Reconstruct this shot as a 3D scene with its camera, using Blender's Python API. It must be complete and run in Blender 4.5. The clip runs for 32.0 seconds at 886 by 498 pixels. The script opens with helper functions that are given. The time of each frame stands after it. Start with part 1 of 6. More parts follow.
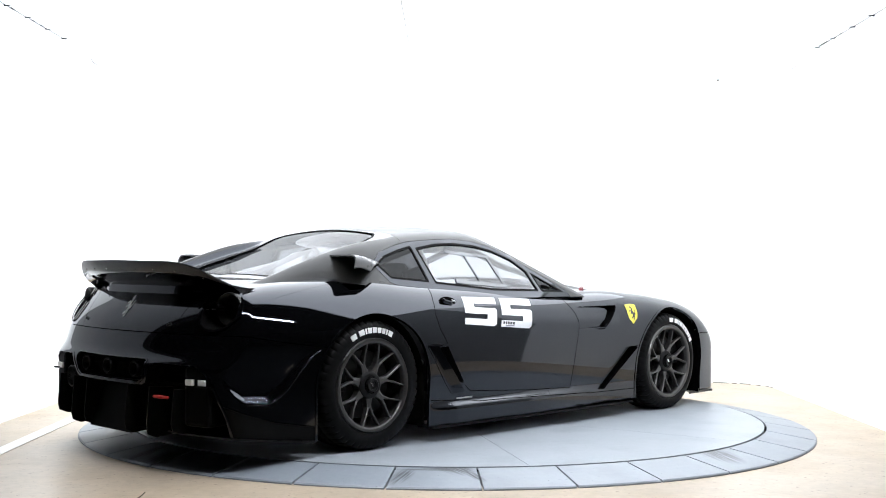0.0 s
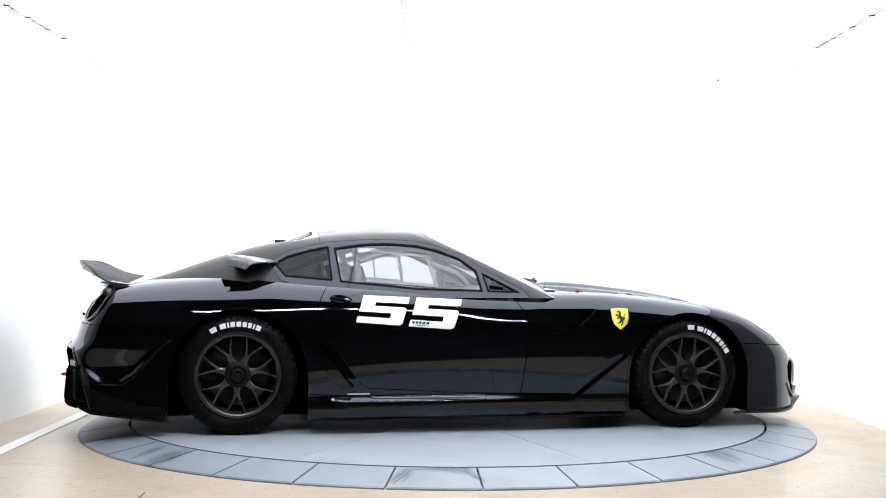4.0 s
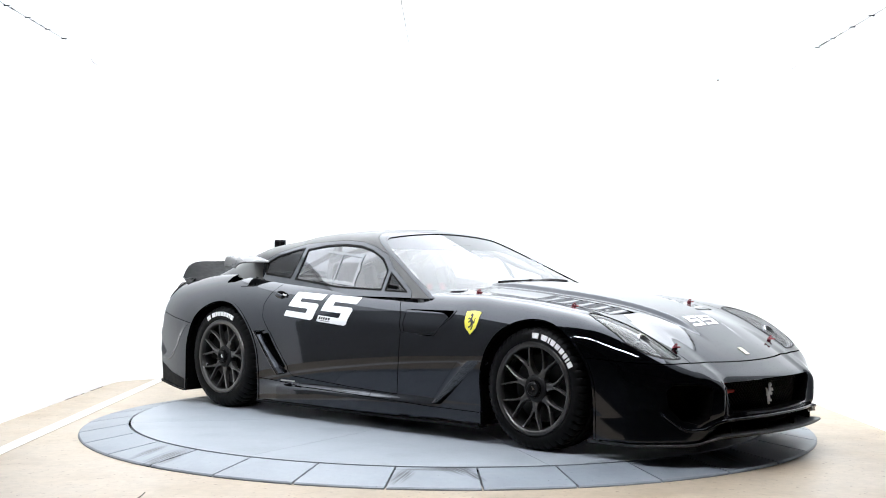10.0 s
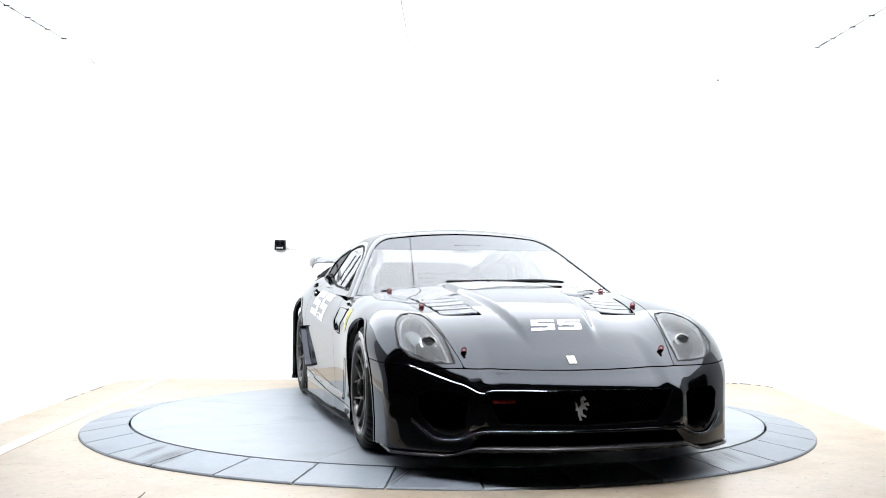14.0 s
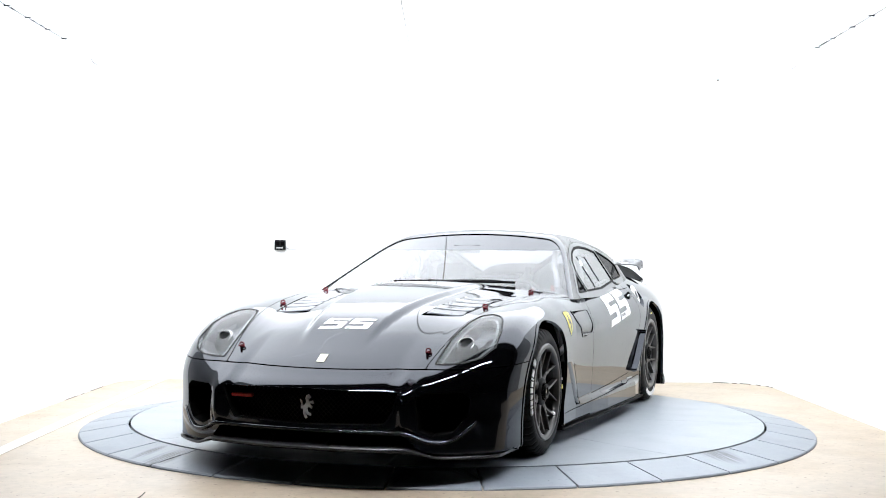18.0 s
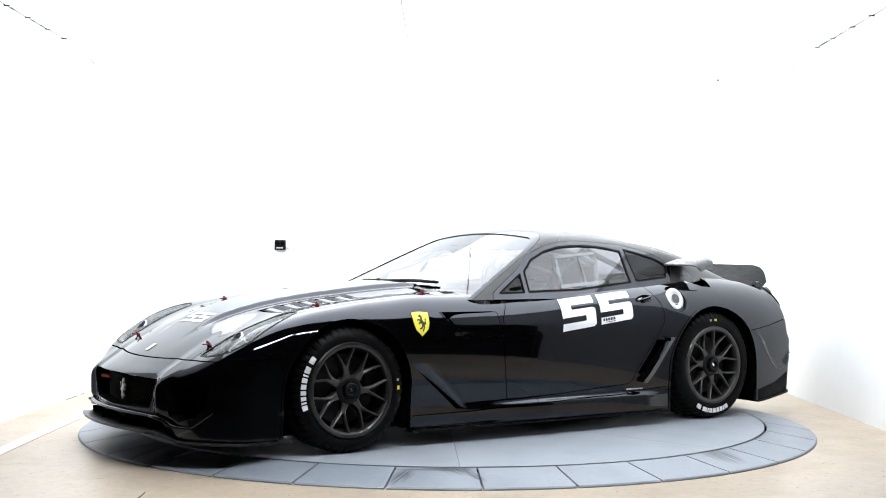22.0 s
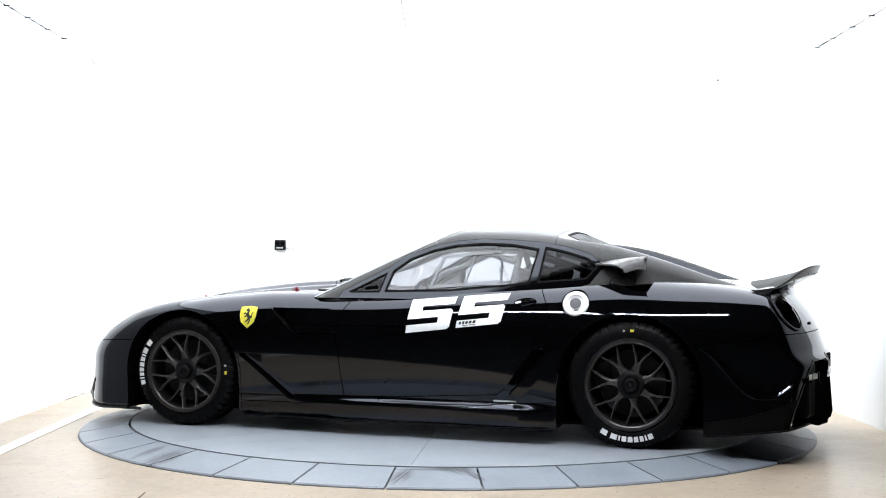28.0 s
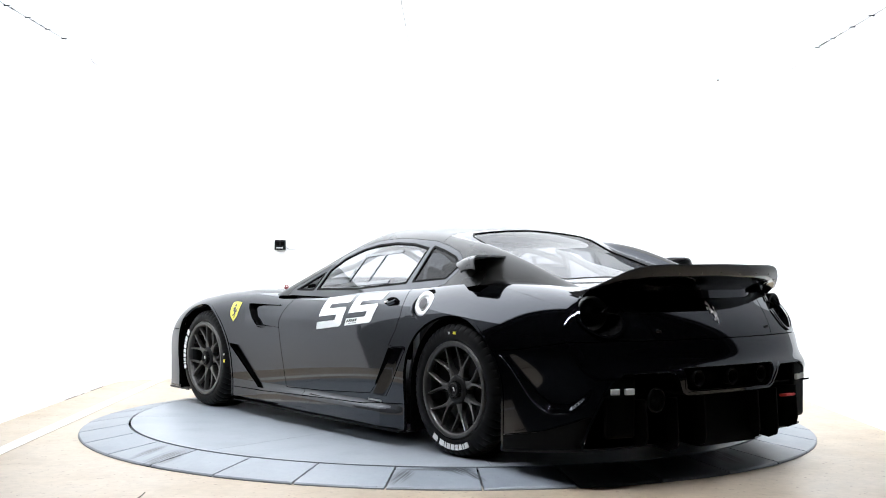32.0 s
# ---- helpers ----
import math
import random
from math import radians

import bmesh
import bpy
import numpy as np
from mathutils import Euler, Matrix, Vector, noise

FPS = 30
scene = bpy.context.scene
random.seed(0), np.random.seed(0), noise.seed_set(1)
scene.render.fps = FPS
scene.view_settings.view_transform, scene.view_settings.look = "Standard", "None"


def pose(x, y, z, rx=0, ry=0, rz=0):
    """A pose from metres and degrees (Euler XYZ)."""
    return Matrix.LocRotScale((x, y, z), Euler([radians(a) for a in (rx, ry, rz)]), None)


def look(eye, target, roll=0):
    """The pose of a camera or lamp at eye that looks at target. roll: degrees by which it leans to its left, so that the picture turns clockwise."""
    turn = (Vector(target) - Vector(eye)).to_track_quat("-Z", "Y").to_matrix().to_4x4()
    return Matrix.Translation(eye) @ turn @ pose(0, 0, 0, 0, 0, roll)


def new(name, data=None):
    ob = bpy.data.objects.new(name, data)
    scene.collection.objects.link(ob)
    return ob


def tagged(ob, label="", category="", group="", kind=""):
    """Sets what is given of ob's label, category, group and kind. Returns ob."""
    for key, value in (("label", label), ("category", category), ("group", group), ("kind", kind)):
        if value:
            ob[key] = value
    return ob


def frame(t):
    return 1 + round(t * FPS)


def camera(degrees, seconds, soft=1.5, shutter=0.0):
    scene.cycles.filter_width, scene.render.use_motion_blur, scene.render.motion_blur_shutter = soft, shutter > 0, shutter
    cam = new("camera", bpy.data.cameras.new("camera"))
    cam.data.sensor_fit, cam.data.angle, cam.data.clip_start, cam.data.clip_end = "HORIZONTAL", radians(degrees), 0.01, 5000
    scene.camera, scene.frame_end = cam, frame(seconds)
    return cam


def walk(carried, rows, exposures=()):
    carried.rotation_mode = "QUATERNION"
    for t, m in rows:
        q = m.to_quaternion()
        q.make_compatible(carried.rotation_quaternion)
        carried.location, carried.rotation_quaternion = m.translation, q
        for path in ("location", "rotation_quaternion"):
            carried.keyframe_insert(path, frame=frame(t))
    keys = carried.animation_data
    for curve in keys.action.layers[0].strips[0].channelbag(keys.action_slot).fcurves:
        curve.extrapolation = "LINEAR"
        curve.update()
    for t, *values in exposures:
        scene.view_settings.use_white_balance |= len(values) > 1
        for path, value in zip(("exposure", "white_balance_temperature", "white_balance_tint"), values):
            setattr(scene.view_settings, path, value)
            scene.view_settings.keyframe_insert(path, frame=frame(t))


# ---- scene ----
# The turntable's axis stands at the origin, its disc at z = 0; the floor lies a little lower.
FLOOR = -0.06
cam = camera(40.67, 32.0, soft=1.0)
EYE = (0.0, -8.005, 1.016)
AIM = (EYE[0] + math.sin(-0.0045), EYE[1] + math.cos(-0.0045), EYE[2] + math.tan(0.0112))
walk(cam, [(0.0, look(EYE, AIM, 0.38)), (32.0, look(EYE, AIM, 0.38))])

# ---- light ----
world = bpy.data.worlds.new("world")
scene.world = world
world.use_nodes = True
world.node_tree.nodes["Background"].inputs[0].default_value = (0.6, 0.7, 0.9, 1)
world.node_tree.nodes["Background"].inputs[1].default_value = 0.02
scene.view_settings.exposure = 0.0


# ---- materials ----
def material(name, colour, rough=0.5, metal=0.0, **more):
    """A node material. grain: colour variation; scale: its size; bump: relief; coat: clear coat."""
    mat = bpy.data.materials.new(name)
    mat.use_nodes = True
    nt = mat.node_tree
    b = nt.nodes["Principled BSDF"]
    b.inputs["Base Color"].default_value = (*colour, 1)
    b.inputs["Roughness"].default_value = rough
    b.inputs["Metallic"].default_value = metal
    if "coat" in more:
        b.inputs["Coat Weight"].default_value = more["coat"]
        b.inputs["Coat Roughness"].default_value = more.get("coat_rough", 0.03)
    if "spec" in more:
        b.inputs["Specular IOR Level"].default_value = more["spec"]
    if "glow" in more:
        b.inputs["Emission Color"].default_value = (*more.get("glow_colour", (1, 1, 1)), 1)
        b.inputs["Emission Strength"].default_value = more["glow"]
    if "glass" in more:
        b.inputs["Transmission Weight"].default_value = more["glass"]
        b.inputs["IOR"].default_value = more.get("ior", 1.45)
    coord = nt.nodes.new("ShaderNodeTexCoord")
    if more.get("grain"):
        amount, scale = more["grain"], more.get("scale", 20.0)
        big, small = nt.nodes.new("ShaderNodeTexNoise"), nt.nodes.new("ShaderNodeTexNoise")
        big.inputs["Scale"].default_value, small.inputs["Scale"].default_value = scale * 0.08, scale
        big.inputs["Detail"].default_value, small.inputs["Detail"].default_value = 4, 6
        add = nt.nodes.new("ShaderNodeMath")
        add.operation = "ADD"
        for n, sock in ((big, 0), (small, 1)):
            nt.links.new(coord.outputs["Object"], n.inputs["Vector"])
            nt.links.new(n.outputs["Fac"], add.inputs[sock])
        span = nt.nodes.new("ShaderNodeMapRange")
        span.inputs["From Min"].default_value, span.inputs["From Max"].default_value = 0.6, 1.4
        span.inputs["To Min"].default_value, span.inputs["To Max"].default_value = 1 - amount, 1 + amount
        nt.links.new(add.outputs[0], span.inputs["Value"])
        mul = nt.nodes.new("ShaderNodeVectorMath")
        mul.operation = "SCALE"
        mul.inputs[0].default_value = colour
        nt.links.new(span.outputs[0], mul.inputs["Scale"])
        nt.links.new(mul.outputs[0], b.inputs["Base Color"])
        rspan = nt.nodes.new("ShaderNodeMapRange")
        rspan.inputs["From Min"].default_value, rspan.inputs["From Max"].default_value = 0.3, 0.7
        rspan.inputs["To Min"].default_value, rspan.inputs["To Max"].default_value = max(0.02, rough - 0.12 * rough), min(1, rough + 0.12 * rough)
        nt.links.new(big.outputs["Fac"], rspan.inputs["Value"])
        nt.links.new(rspan.outputs[0], b.inputs["Roughness"])
        if more.get("bump"):
            bump = nt.nodes.new("ShaderNodeBump")
            bump.inputs["Strength"].default_value, bump.inputs["Distance"].default_value = more["bump"], 0.002
            nt.links.new(small.outputs["Fac"], bump.inputs["Height"])
            nt.links.new(bump.outputs[0], b.inputs["Normal"])
    return mat


PAINT = material("black_paint", (0.0012, 0.0013, 0.0016), 0.035, spec=0.5)
PAINT.node_tree.nodes["Principled BSDF"].inputs["Specular Tint"].default_value = (0.92, 0.97, 1.10, 1)
SATIN = material("satin_black", (0.009, 0.0088, 0.008), 0.30, grain=0.08, scale=40, spec=0.40)
CARBON = material("matt_carbon", (0.004, 0.004, 0.0042), 0.5, grain=0.1, scale=300, spec=0.06)
# near-black for openings and cavities: their depth shade is put into the colour
DARK = material("cavity_shade_black", (0.0015, 0.0015, 0.0015), 0.9, spec=0.03)
RUBBER = material("tyre_rubber", (0.0018, 0.0018, 0.002), 0.55, grain=0.35, scale=60, bump=0.15, spec=0.10)
RIM_LIP = material("dark_rim_lip", (0.072, 0.07, 0.068), 0.34, metal=0.9, grain=0.1, scale=90)
VOID = material("deep_black_plastic", (0.0016, 0.0016, 0.0017), 0.55, spec=0.05, grain=0.2, scale=60)
WING = material("satin_grey_winglet", (0.11, 0.11, 0.11), 0.28, spec=0.5, grain=0.1, scale=200)
RIM = material("gunmetal_rim", (0.088, 0.085, 0.082), 0.38, metal=0.8, grain=0.12, scale=90)
RIM_BARREL = material("dark_rim_barrel", (0.03, 0.03, 0.03), 0.30, metal=0.8, grain=0.12, scale=90)
AERO = material("satin_carbon_blade", (0.016, 0.016, 0.0165), 0.34, grain=0.1, scale=300, spec=0.5)
STEEL = material("brushed_steel", (0.55, 0.55, 0.55), 0.25, metal=1.0, grain=0.1, scale=120)
EMBLEM = material("pale_emblem_metal", (0.72, 0.72, 0.71), 0.4, metal=0.15, grain=0.08, scale=120)
CHROME = material("chrome", (0.85, 0.85, 0.86), 0.08, metal=1.0)
DISC_BRAKE = material("brake_disc", (0.0028, 0.0028, 0.0028), 0.7, metal=0.0, grain=0.3, scale=80)
WHITE_DECAL = material("white_decal", (0.85, 0.85, 0.85), 0.35, grain=0.03, scale=30)
DARK_DECAL = material("dark_decal", (0.02, 0.02, 0.022), 0.35)
YELLOW = material("yellow_enamel", (0.78, 0.70, 0.075), 0.3, grain=0.05, scale=40)
RED = material("red_anodised", (0.16, 0.006, 0.014), 0.3, metal=0.5)
RED_STRAP = material("red_strap", (0.36, 0.012, 0.01), 0.6, grain=0.2, scale=200)


def thin_glass(name, tint, normal_gloss=0.08, slant_gloss=1.0):
    """A pane: see-through with a tint, mirroring more at a slant."""
    mat = bpy.data.materials.new(name)
    mat.use_nodes = True
    nt = mat.node_tree
    nt.nodes.clear()
    out, mix, face = nt.nodes.new("ShaderNodeOutputMaterial"), nt.nodes.new("ShaderNodeMixShader"), nt.nodes.new("ShaderNodeLayerWeight")
    clear, gloss, power, span = nt.nodes.new("ShaderNodeBsdfTransparent"), nt.nodes.new("ShaderNodeBsdfGlossy"), nt.nodes.new("ShaderNodeMath"), nt.nodes.new("ShaderNodeMapRange")
    clear.inputs["Color"].default_value = (*tint, 1)
    gloss.inputs["Roughness"].default_value = 0.02
    face.inputs["Blend"].default_value = 0.5
    power.operation = "POWER"
    power.inputs[1].default_value = 4.0
    span.inputs["To Min"].default_value, span.inputs["To Max"].default_value = normal_gloss, slant_gloss
    nt.links.new(face.outputs["Facing"], power.inputs[0])
    nt.links.new(power.outputs[0], span.inputs["Value"])
    nt.links.new(span.outputs[0], mix.inputs[0])
    nt.links.new(clear.outputs[0], mix.inputs[1])
    nt.links.new(gloss.outputs[0], mix.inputs[2])
    nt.links.new(mix.outputs[0], out.inputs[0])
    return mat


GLASS = thin_glass("clear_pane", (0.82, 0.83, 0.86))
REAR_PANE = thin_glass("tinted_rear_pane", (0.34, 0.34, 0.37), 0.06, 0.4)
SIDE_PANE = thin_glass("side_plastic_pane", (0.66, 0.67, 0.69), 0.07)
LAMP_TRIM = material("lamp_trim", (0.085, 0.087, 0.09), 0.3, metal=0.5, grain=0.1, scale=60)
LENS = thin_glass("lamp_lens", (0.85, 0.87, 0.88), 0.045, 0.55)
SMOKED = thin_glass("smoked_pane", (0.09, 0.093, 0.10), 0.02, 0.3)
FABRIC = material("dark_fabric", (0.02, 0.02, 0.022), 0.85, grain=0.3, scale=150, bump=0.2)
CAGE = material("cage_paint", (0.16, 0.165, 0.17), 0.4, grain=0.08, scale=50)
LAMP_BOWL = material("lamp_bowl", (0.022, 0.023, 0.025), 0.25, metal=0.3, grain=0.1, scale=40)
LAMP_WHITE = material("led_lens", (0.8, 0.8, 0.78), 0.3)
MESH = material("black_mesh", (0.004, 0.004, 0.004), 0.5, spec=0.15, grain=0.2, scale=80)
WALL = material("white_wall_paint", (0.86, 0.87, 0.87), 0.6, grain=0.02, scale=8)
# grey that stands for weaker light on the unseen front of the side walls
DIM_WALL = material("grey_dimmed_wall", (0.26, 0.265, 0.27), 0.7, grain=0.04, scale=8)
BOOTH_CEILING = material("white_ceiling", (0.85, 0.86, 0.86), 0.7, grain=0.02, scale=8)
HALL_FLOOR = material("dark_hall_floor", (0.010, 0.011, 0.013), 0.6, grain=0.15, scale=12, bump=0.08)
GARAGE = material("dark_garage_wall", (0.009, 0.009, 0.010), 0.8, grain=0.2, scale=6)
STRIPE = material("worn_white_floor_paint", (0.78, 0.76, 0.72), 0.55, grain=0.06, scale=25)
TUBE = material("lamp_tube", (0.9, 0.9, 0.9), 0.4, glow=290.0, glow_colour=(0.94, 0.975, 1.05))


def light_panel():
    """Diffusing ceiling panels, their glow graded by hand along y: brightest over the turntable and falling off to both
    ends.
    """
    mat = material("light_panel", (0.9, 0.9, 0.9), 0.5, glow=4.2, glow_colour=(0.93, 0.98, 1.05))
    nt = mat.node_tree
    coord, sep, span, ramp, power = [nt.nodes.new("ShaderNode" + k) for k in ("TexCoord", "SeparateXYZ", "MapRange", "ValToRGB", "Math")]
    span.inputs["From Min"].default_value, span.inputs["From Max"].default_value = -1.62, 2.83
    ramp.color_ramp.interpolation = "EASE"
    # glow levels by place along y, set to put highlights into the car's paint
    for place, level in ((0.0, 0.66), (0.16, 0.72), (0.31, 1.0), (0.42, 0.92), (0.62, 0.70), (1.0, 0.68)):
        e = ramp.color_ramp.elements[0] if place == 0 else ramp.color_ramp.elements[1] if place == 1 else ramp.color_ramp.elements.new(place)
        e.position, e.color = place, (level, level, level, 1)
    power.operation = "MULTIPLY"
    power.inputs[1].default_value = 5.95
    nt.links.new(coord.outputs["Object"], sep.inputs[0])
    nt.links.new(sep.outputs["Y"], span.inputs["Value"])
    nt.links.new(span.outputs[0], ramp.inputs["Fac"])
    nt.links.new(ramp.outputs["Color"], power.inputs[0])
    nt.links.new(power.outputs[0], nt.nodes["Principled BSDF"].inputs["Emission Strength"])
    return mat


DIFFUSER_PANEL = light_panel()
PLASTIC = material("black_plastic", (0.003, 0.003, 0.0032), 0.5, grain=0.2, scale=60, spec=0.18)
TRACK = material("white_track", (0.88, 0.88, 0.88), 0.6, grain=0.02, scale=60)
JOINT = material("grey_joint", (0.20, 0.205, 0.21), 0.6, grain=0.3, scale=20)
GREY_PLASTIC = material("grey_plastic", (0.4, 0.4, 0.4), 0.5, grain=0.1, scale=60)


def concrete_floor():
    """Beige coated concrete: cloudy tone, fine speckle, dark grit, a polished sheen."""
    mat = material("beige_concrete", (0.455, 0.375, 0.282), 0.36, grain=0.16, scale=26, bump=0.12, spec=0.4)
    nt = mat.node_tree
    b = nt.nodes["Principled BSDF"]
    base = b.inputs["Base Color"].links[0].from_socket
    coord = nt.nodes.new("ShaderNodeTexCoord")
    n = nt.nodes.new("ShaderNodeTexNoise")
    n.inputs["Scale"].default_value, n.inputs["Detail"].default_value = 38, 3
    r = nt.nodes.new("ShaderNodeValToRGB")
    r.color_ramp.elements[0].position, r.color_ramp.elements[0].color = 0.645, (1, 1, 1, 1)
    r.color_ramp.elements[1].position, r.color_ramp.elements[1].color = 0.72, (0.52, 0.46, 0.40, 1)
    mix = nt.nodes.new("ShaderNodeMix")
    mix.data_type, mix.blend_type = "RGBA", "MULTIPLY"
    mix.inputs["Factor"].default_value = 1.0
    nt.links.new(coord.outputs["Object"], n.inputs["Vector"])
    nt.links.new(n.outputs["Fac"], r.inputs["Fac"])
    nt.links.new(base, mix.inputs[6])
    nt.links.new(r.outputs["Color"], mix.inputs[7])
    blotch, tone, blend = nt.nodes.new("ShaderNodeTexNoise"), nt.nodes.new("ShaderNodeValToRGB"), nt.nodes.new("ShaderNodeMix")
    blotch.inputs["Scale"].default_value, blotch.inputs["Detail"].default_value, blotch.inputs["Roughness"].default_value = 2.2, 8, 0.65
    tone.color_ramp.elements[0].position, tone.color_ramp.elements[0].color = 0.46, (1, 1, 1, 1)
    tone.color_ramp.elements[1].position, tone.color_ramp.elements[1].color = 0.70, (0.80, 0.77, 0.72, 1)
    blend.data_type, blend.blend_type = "RGBA", "MULTIPLY"
    blend.inputs["Factor"].default_value = 1.0
    nt.links.new(coord.outputs["Object"], blotch.inputs["Vector"])
    nt.links.new(blotch.outputs["Fac"], tone.inputs["Fac"])
    nt.links.new(mix.outputs[2], blend.inputs[6])
    nt.links.new(tone.outputs["Color"], blend.inputs[7])
    nt.links.new(blend.outputs[2], b.inputs["Base Color"])
    return mat


def turntable_metal(name, colour, scuffs=()):
    """Blue-grey painted steel plate, faintly soiled. scuffs: patches of fine dark rubber streaks (x, y, heading, half length, half width)."""
    mat = material(name, colour, 0.42, grain=0.07, scale=35, spec=0.5)
    nt = mat.node_tree
    b = nt.nodes["Principled BSDF"]
    base = b.inputs["Base Color"].links[0].from_socket
    place = nt.nodes.new("ShaderNodeNewGeometry" if scuffs else "ShaderNodeTexCoord").outputs["Position" if scuffs else "Object"]

    def darken(base, fac, tone):
        mix = nt.nodes.new("ShaderNodeMix")
        mix.data_type, mix.blend_type = "RGBA", "MULTIPLY"
        mix.inputs[7].default_value = (*tone, 1)
        nt.links.new(fac, mix.inputs["Factor"])
        nt.links.new(base, mix.inputs[6])
        return mix.outputs[2]

    def noise(vector, scale, detail, lo, hi):
        n, span = nt.nodes.new("ShaderNodeTexNoise"), nt.nodes.new("ShaderNodeMapRange")
        n.inputs["Scale"].default_value, n.inputs["Detail"].default_value = scale, detail
        span.inputs["From Min"].default_value, span.inputs["From Max"].default_value = lo, hi
        nt.links.new(vector, n.inputs["Vector"])
        nt.links.new(n.outputs["Fac"], span.inputs["Value"])
        return span.outputs[0]
    base = darken(base, noise(place, 2.6, 7, 0.50, 0.85), (0.72, 0.73, 0.74))
    base = darken(base, noise(place, 70.0, 3, 0.68, 0.76), (0.5, 0.5, 0.5))
    for x, y, heading, long, wide in scuffs:
        turn = nt.nodes.new("ShaderNodeMapping")
        turn.vector_type = "TEXTURE"
        turn.inputs["Location"].default_value = (x, y, 0)
        turn.inputs["Rotation"].default_value = (0, 0, radians(heading))
        turn.inputs["Scale"].default_value = (long, wide, 1)
        nt.links.new(place, turn.inputs["Vector"])
        flat, span = nt.nodes.new("ShaderNodeVectorMath"), nt.nodes.new("ShaderNodeMapRange")
        flat.operation = "MULTIPLY"
        flat.inputs[1].default_value = (1, 1, 0)
        length = nt.nodes.new("ShaderNodeVectorMath")
        length.operation = "LENGTH"
        span.inputs["From Min"].default_value, span.inputs["From Max"].default_value = 1.0, 0.45
        nt.links.new(turn.outputs[0], flat.inputs[0])
        nt.links.new(flat.outputs[0], length.inputs[0])
        nt.links.new(length.outputs["Value"], span.inputs["Value"])
        fine = nt.nodes.new("ShaderNodeMapping")
        fine.inputs["Scale"].default_value = (long * 2.2, wide * 55.0, 0)
        nt.links.new(turn.outputs[0], fine.inputs["Vector"])
        both_ = nt.nodes.new("ShaderNodeMath")
        both_.operation = "MULTIPLY"
        nt.links.new(span.outputs[0], both_.inputs[0])
        nt.links.new(noise(fine.outputs[0], 1.6, 5, 0.37, 0.54), both_.inputs[1])
        base = darken(base, both_.outputs[0], (0.16, 0.16, 0.17))
    nt.links.new(base, b.inputs["Base Color"])
    return mat


CONCRETE = concrete_floor()
DISC_STEEL = turntable_metal("disc_steel", (0.295, 0.322, 0.35))
RING_STEEL = turntable_metal("ring_steel", (0.225, 0.252, 0.283), ((-1.49, -1.66, 62, 0.20, 0.10), (-1.62, -1.50, 60, 0.16, 0.05), (-0.22, -2.19, 70, 0.14, 0.055),
                                                                    (0.03, -2.05, -48, 0.17, 0.10), (-0.07, -2.09, 0, 0.20, 0.025), (0.13, -2.17, -60, 0.12, 0.03), (1.46, -1.52, 118, 0.20, 0.12)))


# ---- mesh tools ----
def spline(xs, ys):
    """A smooth curve through a few control values, straight beyond its ends."""
    xs, ys = np.array(xs, float), np.array(ys, float)
    if xs[0] > xs[-1]:
        xs, ys = xs[::-1], ys[::-1]
    n = len(xs)
    h, a, r = np.diff(xs), np.eye(n), np.zeros(n)
    for i in range(1, n - 1):
        a[i, i - 1:i + 2] = h[i - 1], 2 * (h[i - 1] + h[i]), h[i]
        r[i] = 6 * ((ys[i + 1] - ys[i]) / h[i] - (ys[i] - ys[i - 1]) / h[i - 1])
    m = np.linalg.solve(a, r)
    fine = np.linspace(xs[0], xs[-1], 900)
    i = np.clip(np.searchsorted(xs, fine) - 1, 0, n - 2)
    u, v = xs[i + 1] - fine, fine - xs[i]
    val = (m[i] * u ** 3 + m[i + 1] * v ** 3) / (6 * h[i]) + (ys[i] / h[i] - m[i] * h[i] / 6) * u + (ys[i + 1] / h[i] - m[i + 1] * h[i] / 6) * v
    s0, s1 = (val[1] - val[0]) / (fine[1] - fine[0]), (val[-1] - val[-2]) / (fine[-1] - fine[-2])

    def at(x):
        x = np.asarray(x, float)
        y = np.interp(x, fine, val)
        return y + s0 * np.minimum(x - xs[0], 0) + s1 * np.maximum(x - xs[-1], 0)
    return at


def smax(a, b, k):
    h = np.maximum(k - np.abs(a - b), 0) / k
    return np.maximum(a, b) + h * h * k * 0.25


def step(a, b, x):
    t = np.clip((x - a) / (b - a), 0, 1)
    return t * t * (3 - 2 * t)


def gradient(f, p, e=0.002):
    g = np.empty_like(p)
    for i in range(3):
        d = np.zeros(3)
        d[i] = e
        g[:, i] = (f(*(p + d).T) - f(*(p - d).T)) / (2 * e)
    return g


